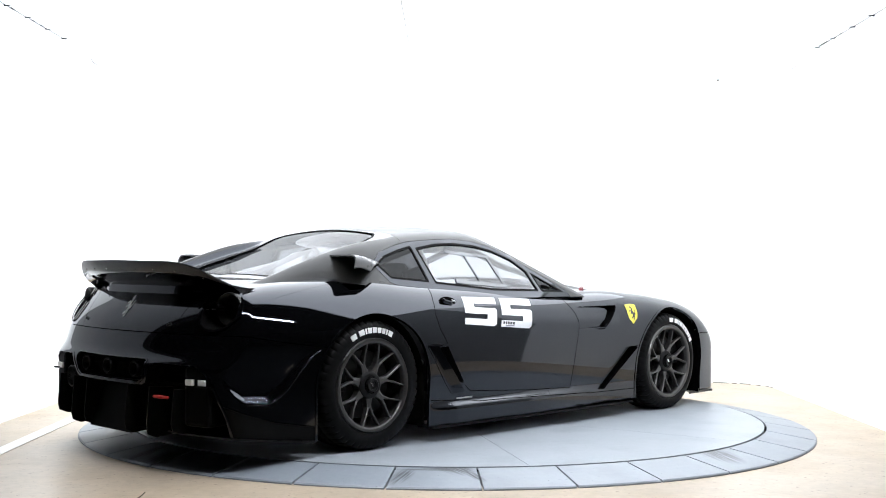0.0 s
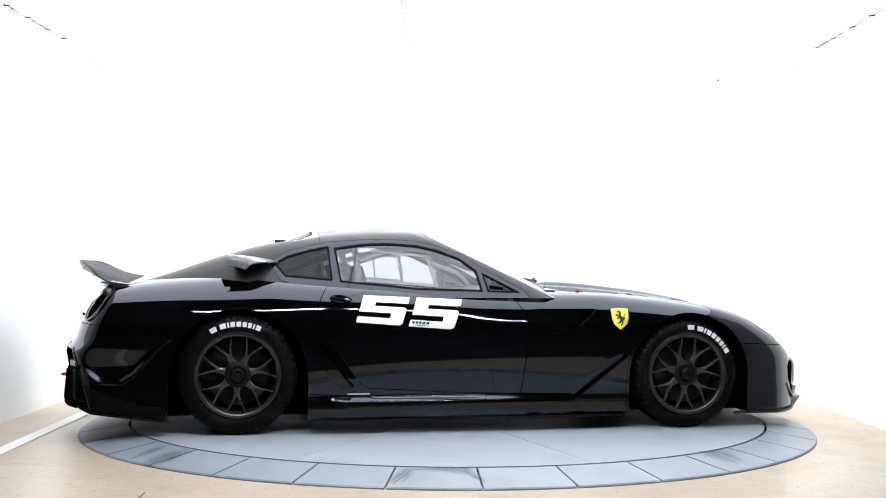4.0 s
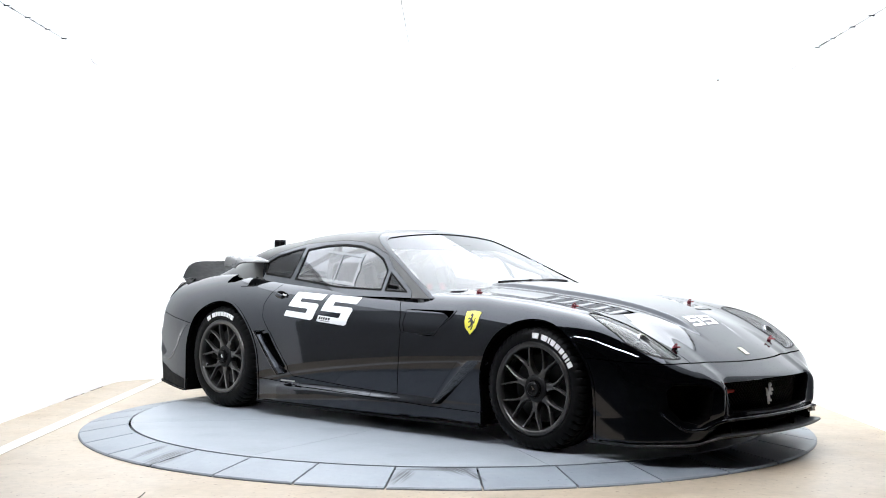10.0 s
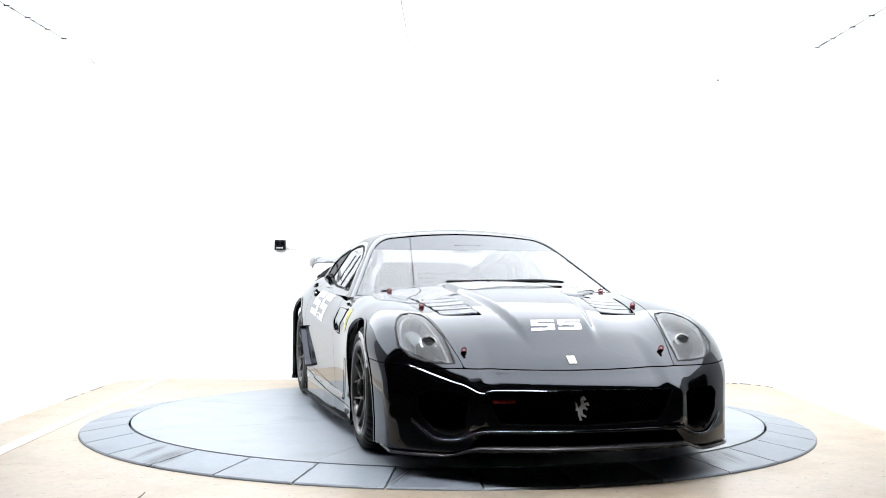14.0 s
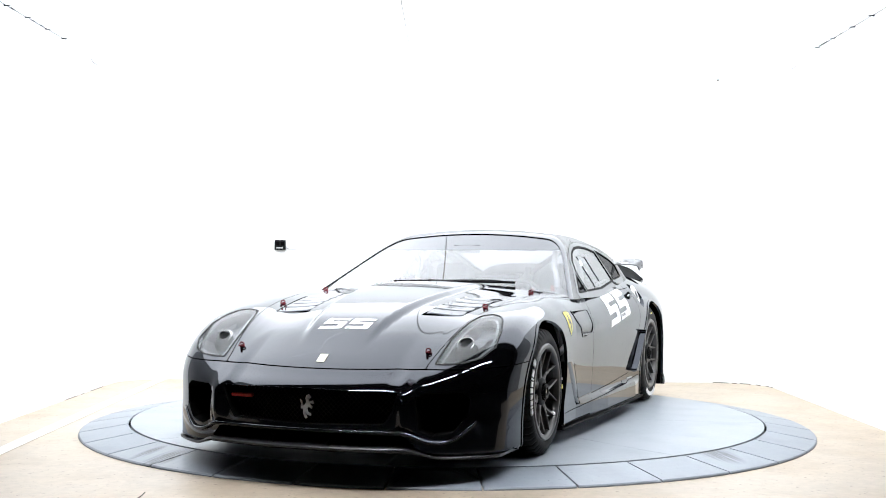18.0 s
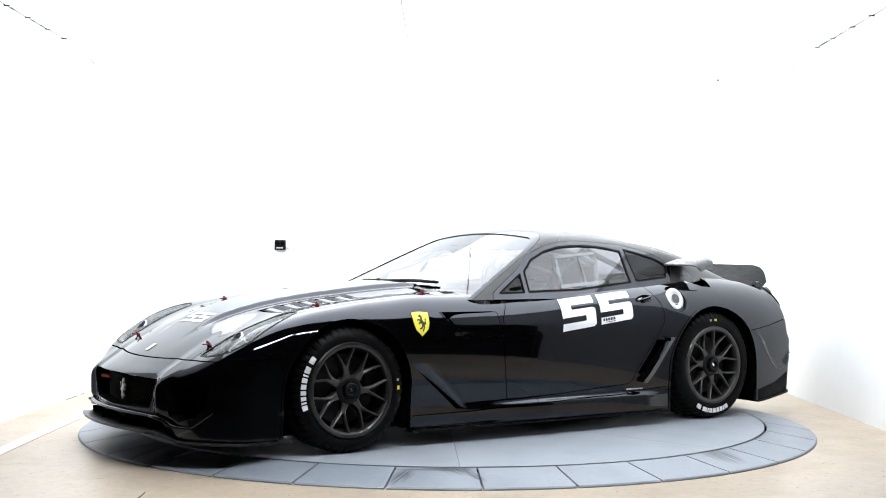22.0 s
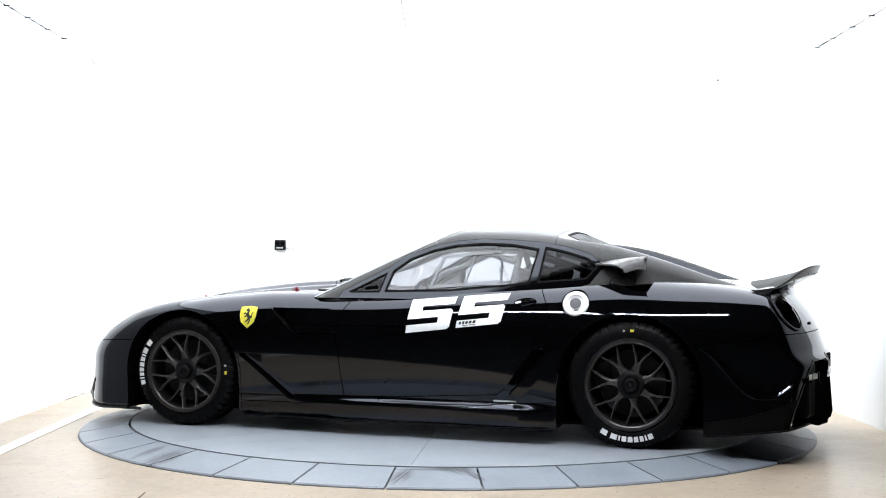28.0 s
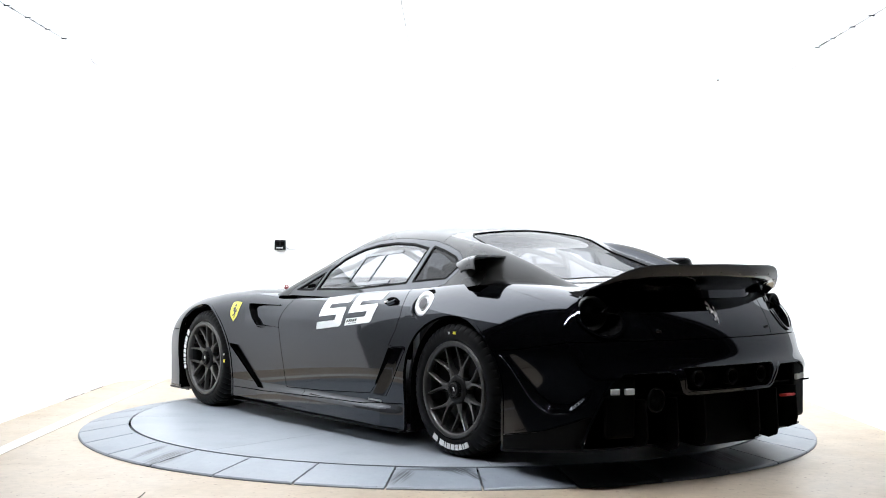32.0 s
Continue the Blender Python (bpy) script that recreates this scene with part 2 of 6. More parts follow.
def skin(f, lo, hi, h):
    """The surface f = 0 as triangles: places, normals, corners."""
    ax = [np.arange(a, b + h, h) for a, b in zip(lo, hi)]
    grid = np.meshgrid(*ax, indexing="ij")
    v = f(*grid)
    inside = v < 0
    n = [len(a) - 1 for a in ax]
    count = sum(inside[i:i + n[0], j:j + n[1], k:k + n[2]].astype(np.int8) for i in (0, 1) for j in (0, 1) for k in (0, 1))
    cells = np.argwhere((count > 0) & (count < 8))
    index = -np.ones(n, int)
    index[tuple(cells.T)] = np.arange(len(cells))
    p = np.stack([ax[i][cells[:, i]] + h / 2 for i in range(3)], 1)
    for _ in range(5):
        g = gradient(f, p)
        p = p - np.clip(f(*p.T) / np.maximum((g * g).sum(1), 0.05), -0.6 * h, 0.6 * h)[:, None] * g
    quads = []
    for a in range(3):
        b, c = (a + 1) % 3, (a + 2) % 3
        s0, s1 = [slice(None)] * 3, [slice(None)] * 3
        s0[a], s1[a] = slice(0, -1), slice(1, None)
        i0, i1 = inside[tuple(s0)], inside[tuple(s1)]
        for flip in (False, True):
            e = np.argwhere((i0 & ~i1) if not flip else (~i0 & i1))
            ok = (e[:, b] > 0) & (e[:, c] > 0) & (e[:, b] < n[b]) & (e[:, c] < n[c])
            e = e[ok]
            q = []
            for db, dc in ((-1, -1), (0, -1), (0, 0), (-1, 0)):
                o = e.copy()
                o[:, b] += db
                o[:, c] += dc
                q.append(index[tuple(o.T)])
            q = np.stack(q, 1)
            quads.append(q[:, ::-1] if flip else q)
    q = np.concatenate(quads)
    t = np.concatenate([q[:, [0, 1, 2]], q[:, [0, 2, 3]]])
    g = gradient(f, p)
    return p, g / np.linalg.norm(g, axis=1)[:, None], t


def tidy(m):
    p, n, t = m
    if not len(t):
        return p[:0], n[:0], t
    used, back = np.unique(t, return_inverse=True)
    return p[used], n[used], back.reshape(-1, 3)


def keep(m, phi, level=0.0):
    """The part of a surface where phi < level, cut cleanly along the line. phi: a function of x, y, z, or values."""
    p, n, t = m
    d = (phi(*p.T) if callable(phi) else phi) - level
    ins = d < 0
    k = ins[t].sum(1)
    out = [t[k == 3]]
    cut = t[(k == 1) | (k == 2)]
    if len(cut):
        c = ins[cut]
        one = c.sum(1) == 1
        lone = np.where(one, c.argmax(1), (~c).argmax(1))
        r = np.arange(len(cut))
        a, b, e = cut[r, lone], cut[r, (lone + 1) % 3], cut[r, (lone + 2) % 3]
        pairs = np.concatenate([np.stack([a, b], 1), np.stack([a, e], 1)])
        pairs.sort(axis=1)
        uni, back = np.unique(pairs, axis=0, return_inverse=True)
        back = back.ravel()
        w = (d[uni[:, 0]] / (d[uni[:, 0]] - d[uni[:, 1]]))[:, None]
        np_, nn = p[uni[:, 0]] * (1 - w) + p[uni[:, 1]] * w, n[uni[:, 0]] * (1 - w) + n[uni[:, 1]] * w
        nn /= np.maximum(np.linalg.norm(nn, axis=1), 1e-9)[:, None]
        ab, ae = back[:len(cut)] + len(p), back[len(cut):] + len(p)
        out.append(np.stack([a, ab, ae], 1)[one])
        two = ~one
        out.append(np.stack([ab, b, e], 1)[two])
        out.append(np.stack([ab, e, ae], 1)[two])
        p, n = np.concatenate([p, np_]), np.concatenate([n, nn])
    return tidy((p, n, np.concatenate(out)))


def finer(m, times=1):
    for _ in range(times):
        p, n, t = m
        e = np.concatenate([t[:, [0, 1]], t[:, [1, 2]], t[:, [2, 0]]])
        e.sort(axis=1)
        uni, back = np.unique(e, axis=0, return_inverse=True)
        back = back.ravel() + len(p)
        mp, mn = (p[uni[:, 0]] + p[uni[:, 1]]) / 2, n[uni[:, 0]] + n[uni[:, 1]]
        mn /= np.maximum(np.linalg.norm(mn, axis=1), 1e-9)[:, None]
        k = len(t)
        x, y, z = back[:k], back[k:2 * k], back[2 * k:]
        t = np.concatenate([np.stack(s, 1) for s in ((t[:, 0], x, z), (x, t[:, 1], y), (z, y, t[:, 2]), (x, y, z))])
        m = np.concatenate([p, mp]), np.concatenate([n, mn]), t
    return m


def rim_edges(t):
    e = np.concatenate([t[:, [0, 1]], t[:, [1, 2]], t[:, [2, 0]]])
    s = np.sort(e, axis=1)
    _, first, back, count = np.unique(s, axis=0, return_index=True, return_inverse=True, return_counts=True)
    return e[count[back.ravel()] == 1]


def poly(points, axes="xz", grow=0.0, signed=False):
    """Signed distance to an outline in a projection: negative inside."""
    q = np.array(points, float)
    i, j = "xyz".index(axes[0]), "xyz".index(axes[1])

    def phi(x, y, z):
        u = (x, y if signed else np.abs(y), z)
        a, b = np.asarray(u[i], float), np.asarray(u[j], float)
        best, sign = np.full(a.shape, 1e9), np.ones(a.shape)
        for (x0, y0), (x1, y1) in zip(q, np.roll(q, -1, 0)):
            ex, ey = x1 - x0, y1 - y0
            w = np.clip(((a - x0) * ex + (b - y0) * ey) / (ex * ex + ey * ey), 0, 1)
            best = np.minimum(best, np.hypot(a - x0 - w * ex, b - y0 - w * ey))
            cross = ((y0 > b) != (y1 > b)) & (a < (x1 - x0) * (b - y0) / (ey if ey else 1e-9) + x0)
            sign = np.where(cross, -sign, sign)
        return sign * best - grow
    return phi


def both(*fs):
    """Where all of the fields are negative."""
    def phi(x, y, z):
        v = fs[0](x, y, z)
        for f in fs[1:]:
            v = np.maximum(v, f(x, y, z))
        return v
    return phi


def inverse(f):
    return lambda x, y, z: -f(x, y, z)


LEFT, RIGHT = (lambda x, y, z: 0.05 - y), (lambda x, y, z: y + 0.05)


def raw_mesh(name, verts, faces, mat, normals=None, smooth=True):
    me = bpy.data.meshes.new(name)
    me.from_pydata([tuple(v) for v in np.asarray(verts).tolist()], [], [tuple(f) for f in (faces.tolist() if hasattr(faces, "tolist") else faces)])
    me.update()
    if smooth:
        me.polygons.foreach_set("use_smooth", [True] * len(me.polygons))
    if mat:
        me.materials.append(mat)
    if normals is not None and len(me.vertices):
        me.normals_split_custom_set_from_vertices([tuple(n) for n in np.asarray(normals).tolist()])
    return me


def hung(name, me, parent, label=""):
    ob = new(name, me)
    if parent:
        ob.parent = parent
    return tagged(ob, label)


def part(name, bm, mat, parent, label="", smooth=False):
    """Links a bmesh as one mesh object under a thing or a part."""
    me = bpy.data.meshes.new(name)
    if smooth:
        for f in bm.faces:
            f.smooth = True
    bm.to_mesh(me)
    bm.free()
    me.materials.append(mat)
    return hung(name, me, parent, label)


def shell(name, m, mat, parent, label="", turn_in=0.012, lift=0.0):
    """A panel from a piece of surface: its face, and an edge that turns inward."""
    p, n, t = tidy(m)
    if len(t) == 0:
        return None
    p = p + n * lift
    if turn_in:
        e = rim_edges(t)
        k = len(p)
        ids, back = np.unique(e, return_inverse=True)
        back = back.reshape(-1, 2)
        base = np.concatenate([p[ids], p[ids] - n[ids] * turn_in])
        side = np.concatenate([np.stack([e[:, 1] * 0 + back[:, 1], back[:, 0], back[:, 0] + len(ids)], 1), np.stack([back[:, 1], back[:, 0] + len(ids), back[:, 1] + len(ids)], 1)]) + k
        d = p[e[:, 1]] - p[e[:, 0]]
        out = np.cross(d, n[e[:, 0]])
        out /= np.maximum(np.linalg.norm(out, axis=1), 1e-9)[:, None]
        en = np.zeros((len(ids), 3))
        np.add.at(en, back[:, 0], out)
        np.add.at(en, back[:, 1], out)
        en /= np.maximum(np.linalg.norm(en, axis=1), 1e-9)[:, None]
        p, n, t = np.concatenate([p, base]), np.concatenate([n, en, en]), np.concatenate([t, side])
    return hung(name, raw_mesh(name, p, t, mat, n), parent, label)


def recess(name, m, mat, parent, push, label="", shrink=1.0, wall_where=None):
    """A sunk pocket: the piece of surface moved by push (or by a function of its places), with walls up to the opening."""
    p, n, t = tidy(m)
    if len(t) == 0:
        return None
    c = p.mean(0)
    low = c + (p - c) * shrink + (push(p) if callable(push) else np.array(push))
    e = rim_edges(t)
    if wall_where:
        e = e[wall_where(*((p[e[:, 0]] + p[e[:, 1]]) / 2).T)]
    k = len(p)
    verts = np.concatenate([low, p])
    walls = np.concatenate([np.stack([e[:, 0], e[:, 1], e[:, 1] + k], 1), np.stack([e[:, 0], e[:, 1] + k, e[:, 0] + k], 1)])
    return hung(name, raw_mesh(name, verts, np.concatenate([t, walls]), mat, None, False), parent, label)


def mirrored(m):
    p, n, t = m
    s = np.array([1, -1, 1.0])
    return p * s, n * s, t[:, ::-1]


def box(bm, size, m, bevel=0.0):
    g = bmesh.ops.create_cube(bm, size=1.0, matrix=m @ Matrix.Diagonal((*size, 1)))
    if bevel:
        es = list({e for v in g["verts"] for e in v.link_edges})
        bmesh.ops.bevel(bm, geom=es, offset=bevel, segments=2, affect="EDGES", profile=0.5)
    return bm


def boxed(size, m, bevel=0.0):
    return box(bmesh.new(), size, m, bevel)


def lathe(profile, seg, close=False):
    """Profile rows (along the axis, radius) turned about y."""
    bm = bmesh.new()
    rings = []
    for a, r in profile:
        rings.append([bm.verts.new((r * math.cos(2 * math.pi * i / seg), a, r * math.sin(2 * math.pi * i / seg))) for i in range(seg)])
    pairs = list(zip(rings, rings[1:])) + ([(rings[-1], rings[0])] if close else [])
    for r0, r1 in pairs:
        for i in range(seg):
            bm.faces.new((r0[i], r0[(i + 1) % seg], r1[(i + 1) % seg], r1[i]))
    bmesh.ops.recalc_face_normals(bm, faces=bm.faces)
    return bm


def pipe(points, radius, seg=10, smooth_steps=6):
    """A round tube along a smoothed line."""
    pts = [Vector(p) for p in points]
    if smooth_steps > 1 and len(pts) > 2:
        out = []
        for i in range(len(pts) - 1):
            p0, p1, p2, p3 = pts[max(i - 1, 0)], pts[i], pts[i + 1], pts[min(i + 2, len(pts) - 1)]
            for s in range(smooth_steps):
                u = s / smooth_steps
                out.append(0.5 * ((2 * p1) + (p2 - p0) * u + (2 * p0 - 5 * p1 + 4 * p2 - p3) * u * u + (3 * p1 - p0 - 3 * p2 + p3) * u ** 3))
        pts = out + [pts[-1]]
    bm = bmesh.new()
    rings = []
    up = Vector((0.0, 0.0, 1.0))
    for i, p in enumerate(pts):
        d = (pts[min(i + 1, len(pts) - 1)] - pts[max(i - 1, 0)]).normalized()
        if abs(d.dot(up)) > 0.95:
            up = Vector((0.0, 1.0, 0.0)) if abs(d.y) < 0.9 else Vector((1.0, 0.0, 0.0))
        a = d.cross(up).normalized()
        b = a.cross(d).normalized()
        rings.append([bm.verts.new(p + a * (radius * math.cos(2 * math.pi * k / seg)) + b * (radius * math.sin(2 * math.pi * k / seg))) for k in range(seg)])
    for r0, r1 in zip(rings, rings[1:]):
        for k in range(seg):
            bm.faces.new((r0[k], r0[(k + 1) % seg], r1[(k + 1) % seg], r1[k]))
    bm.faces.new(rings[0])
    bm.faces.new(rings[-1][::-1])
    bmesh.ops.recalc_face_normals(bm, faces=bm.faces)
    return bm


def slab(outline, thick, m=None, bevel=0.0):
    """A flat plate: an outline in x, y raised by thick along z, put at m."""
    bm = bmesh.new()
    lower = [bm.verts.new((x, y, 0)) for x, y in outline]
    f = bm.faces.new(lower)
    g = bmesh.ops.extrude_face_region(bm, geom=[f])
    for v in g["geom"]:
        if isinstance(v, bmesh.types.BMVert):
            v.co.z += thick
    if bevel:
        bmesh.ops.bevel(bm, geom=list(bm.edges), offset=bevel, segments=1, affect="EDGES", profile=0.5)
    bmesh.ops.recalc_face_normals(bm, faces=bm.faces)
    if m:
        bm.transform(m)
    return bm


# ---- the booth ----
WX0, WX1, WY0, WY1, TOP = -2.93, 2.84, -1.65, 2.86, 2.72

WHITE_FROM_LEFT, WHITE_FROM_RIGHT = -0.28, -0.46


def booth():
    """White walls in one sweep with rounded corners, the ceiling, the floor."""
    corner = 0.45
    line = [(WX0, WHITE_FROM_LEFT)]
    for cx, cy, a0 in ((WX0 + corner, WY1 - corner, 180), (WX1 - corner, WY1 - corner, 90)):
        for i in range(13):
            a = radians(a0 - 90 * i / 12)
            line.append((cx + corner * math.cos(a), cy + corner * math.sin(a)))
    line.append((WX1, WHITE_FROM_RIGHT))

    def wall(name, pts, label, paint=WALL):
        bm = bmesh.new()
        rows = []
        for i, (x, y) in enumerate(pts):
            j, k = max(i - 1, 0), min(i + 1, len(pts) - 1)
            dx, dy = pts[k][0] - pts[j][0], pts[k][1] - pts[j][1]
            s = math.hypot(dx, dy)
            ox, oy = -dy / s * 0.12, dx / s * 0.12
            rows.append([bm.verts.new(c) for c in ((x, y, FLOOR), (x, y, TOP), (x + ox, y + oy, TOP), (x + ox, y + oy, FLOOR))])
        for a, b in zip(rows, rows[1:]):
            for q in range(4):
                bm.faces.new((a[q], b[q], b[(q + 1) % 4], a[(q + 1) % 4]))
        bm.faces.new(rows[0])
        bm.faces.new(rows[-1][::-1])
        bmesh.ops.recalc_face_normals(bm, faces=bm.faces)
        ob = part(name, bm, paint, None, smooth=True)
        ob.data.set_sharp_from_angle(angle=radians(40))
        tagged(ob, label, "wall", kind="structure")
    wall("wall_left", line[:2], "plain white painted booth wall beside the turntable")
    wall("wall_back", line[1:-1], "overexposed white rear wall with rounded corners")
    wall("wall_right", line[-2:], "plain white painted booth wall with a pegged joint line")
    # unseen lengths added in grey, to dim what the car's flanks mirror
    wall("wall_left_front", [(WX0, WY0), (WX0, WHITE_FROM_LEFT)], "unseen wall length, greyed to dim the car's side reflections", DIM_WALL)
    wall("wall_right_front", [(WX1, WHITE_FROM_RIGHT), (WX1, WY0)], "unseen wall length, greyed to dim the car's side reflections", DIM_WALL)
    tagged(part("ceiling", boxed((WX1 - WX0 + 0.24, WY1 + 1.65 + 0.12, 0.1), pose((WX0 + WX1) / 2, (WY1 + 0.12 - 1.65) / 2, TOP + 0.052)), BOOTH_CEILING, None),
           "plain white lit booth ceiling", "ceiling", kind="structure")
    bm = bmesh.new()
    bmesh.ops.create_grid(bm, x_segments=1, y_segments=1, size=0.5, matrix=pose(-0.045, 0.125, FLOOR) @ Matrix.Diagonal((6.0, 5.55, 1, 1)))
    tagged(part("floor", bm, CONCRETE, None), "beige coated concrete floor with small dark marks", "floor", kind="structure")
    # unseen floor beyond the beige, near-black to darken the lower body's reflections
    bm = bmesh.new()
    bmesh.ops.create_grid(bm, x_segments=1, y_segments=1, size=0.5, matrix=pose(0, -6.2, FLOOR - 0.004) @ Matrix.Diagonal((17.8, 11.6, 1, 1)))
    tagged(part("floor_hall", bm, HALL_FLOOR, None), "unseen near-black floor added for dark reflections in the car", "floor", kind="structure")
    bm = slab([(-2.525, -2.64), (-2.43, -2.64), (-2.545, 2.8), (-2.635, 2.8)], 0.002, pose(0, 0, FLOOR + 0.002))
    tagged(part("floor_stripe", bm, STRIPE, None), "worn white painted line along the floor", "floor marking", kind="structure")
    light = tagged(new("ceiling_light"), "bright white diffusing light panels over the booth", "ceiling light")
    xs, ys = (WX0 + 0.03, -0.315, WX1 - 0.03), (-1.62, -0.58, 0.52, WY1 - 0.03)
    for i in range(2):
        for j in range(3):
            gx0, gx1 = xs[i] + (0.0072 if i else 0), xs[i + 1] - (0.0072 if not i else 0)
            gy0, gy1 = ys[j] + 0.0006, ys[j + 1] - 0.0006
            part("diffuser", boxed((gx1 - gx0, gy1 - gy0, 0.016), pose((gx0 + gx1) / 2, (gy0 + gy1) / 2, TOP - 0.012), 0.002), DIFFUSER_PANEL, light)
    part("centre_track", boxed((0.013, 4.4, 0.014), pose(-0.315, 0.6, TOP - 0.012), 0.002), TRACK, light, "narrow white track between the light panels")
    crack = tagged(part("floor_crack", pipe([(-1.399, -2.46, FLOOR + 0.0005), (-1.395, -2.55, FLOOR + 0.0005), (-1.40, -2.64, FLOOR + 0.0005)], 0.003, 5), PLASTIC, None), "thin dark saw joint in the concrete", "joint", kind="structure")
    for k, (a0, a1) in enumerate(((88, 70), (66, 61), (57, 44), (36, 30), (20, 14), (10, 4))):
        line = [(WX1 - 0.45 + 0.447 * math.cos(radians(a0 + (a1 - a0) * i / 4)), WY1 - 0.45 + 0.447 * math.sin(radians(a0 + (a1 - a0) * i / 4)), FLOOR + 0.002) for i in range(5)]
        tagged(part("wall_joint", pipe(line, 0.0035, 5, 1), PLASTIC, None), "thin dark gap along the foot of the white wall", "joint", kind="structure")
    for y0, y1 in ((1.15, 1.45), (1.55, 1.62), (1.80, 2.15)):
        tagged(part("wall_joint", pipe([(WX0 + 0.002, y0, FLOOR + 0.002), (WX0 + 0.002, y1, FLOOR + 0.002)], 0.003, 5, 1), PLASTIC, None), "thin dark gap along the foot of the white wall", "joint", kind="structure")
    # an unseen hall round the open front, near-black so that the paint mirrors dark
    for name, size, at in (("wall_hall_west", (0.2, 11.5, 4.2), (-8.9, -6.25, 2.04)), ("wall_hall_east", (0.2, 11.5, 4.2), (8.9, -6.25, 2.04)),
                           ("wall_hall_south", (17.6, 0.2, 4.2), (0, -11.9, 2.04)), ("wall_hall_north_west", (5.75, 0.1, 4.2), (-5.93, WY0 - 0.052, 2.04)),
                           ("wall_hall_north_east", (5.84, 0.1, 4.2), (5.885, WY0 - 0.052, 2.04))):
        tagged(part(name, boxed(size, pose(*at)), GARAGE, None), "unseen near-black wall that keeps the car's reflections dark", "wall", kind="structure")
    tagged(part("ceiling_hall", boxed((17.8, 11.7, 0.1), pose(0, -6.2, 4.2)), GARAGE, None), "unseen near-black ceiling that keeps the car's reflections dark", "ceiling", kind="structure")
    tagged(part("ceiling_edge", boxed((5.9, 0.1, 1.5), pose(-0.045, -1.73, TOP + 0.80)), GARAGE, None), "dark upstand above the booth ceiling's open edge", "ceiling", kind="structure")


def turntable():
    """The still outer ring in sloping plates, and the disc that turns."""
    ring = tagged(new("turntable_ring"), "blue-grey steel ramp ring in plates with tyre scuffs", "turntable ring")
    r0, r1, n, gap = 2.062, 2.361, 32, 0.0024
    bm0 = bmesh.new()
    steps = 6
    step_a = 2 * math.pi / n
    rows = []
    for i in range(steps + 1):
        a = gap + (step_a - 2 * gap) * i / steps
        c, s = math.cos(a), math.sin(a)
        rows.append([bm0.verts.new((r * c, r * s, z)) for r, z in ((r0, -0.003), (r1 - 0.008, FLOOR + 0.013), (r1, FLOOR + 0.006), (r1, FLOOR), (r0, FLOOR))])
    for a, b in zip(rows, rows[1:]):
        for q in range(5):
            bm0.faces.new((a[q], b[q], b[(q + 1) % 5], a[(q + 1) % 5]))
    bm0.faces.new(rows[0])
    bm0.faces.new(rows[-1][::-1])
    bmesh.ops.recalc_face_normals(bm0, faces=bm0.faces)
    first = part("plate", bm0, RING_STEEL, ring)
    for i in range(n):
        ob = first if i == 0 else hung("plate", first.data, ring)
        ob.rotation_euler = (0, 0, i * step_a + radians(4.15))
    part("bed", lathe([(FLOOR + 0.001, 2.052), (-0.012, 2.052), (-0.012, 2.064), (FLOOR + 0.001, 2.064)], 128, close=True), DARK, ring).rotation_euler = (radians(90), 0, 0)
    disc = tagged(new("turntable_disc"), "pale blue-grey steel turntable disc under the car", "turntable")
    # eight plates with hairline joints
    bm = bmesh.new()
    n = 16
    hair = 0.0012
    a0, a1 = 0.0, math.pi / 4
    tip = Vector((hair * 2.6 * math.cos(math.pi / 8), hair * 2.6 * math.sin(math.pi / 8), 0))
    top = [bm.verts.new(tip + Vector((2.045 * math.cos(a0 + (a1 - a0) * i / n), 2.045 * math.sin(a0 + (a1 - a0) * i / n), 0)) * (1.0)) for i in range(n + 1)]
    top.append(bm.verts.new(tip))
    low = [bm.verts.new((v.co.x, v.co.y, FLOOR)) for v in top]
    bm.faces.new(top)
    for i in range(n + 2):
        j = (i + 1) % (n + 2)
        bm.faces.new((top[i], low[i], low[j], top[j]))
    bmesh.ops.recalc_face_normals(bm, faces=bm.faces)
    first = part("disc_plate", bm, DISC_STEEL, disc)
    for i in range(8):
        ob = first if i == 0 else hung("disc_plate", first.data, disc)
        ob.rotation_euler = (0, 0, radians(-33 + 45 * i))
    return disc


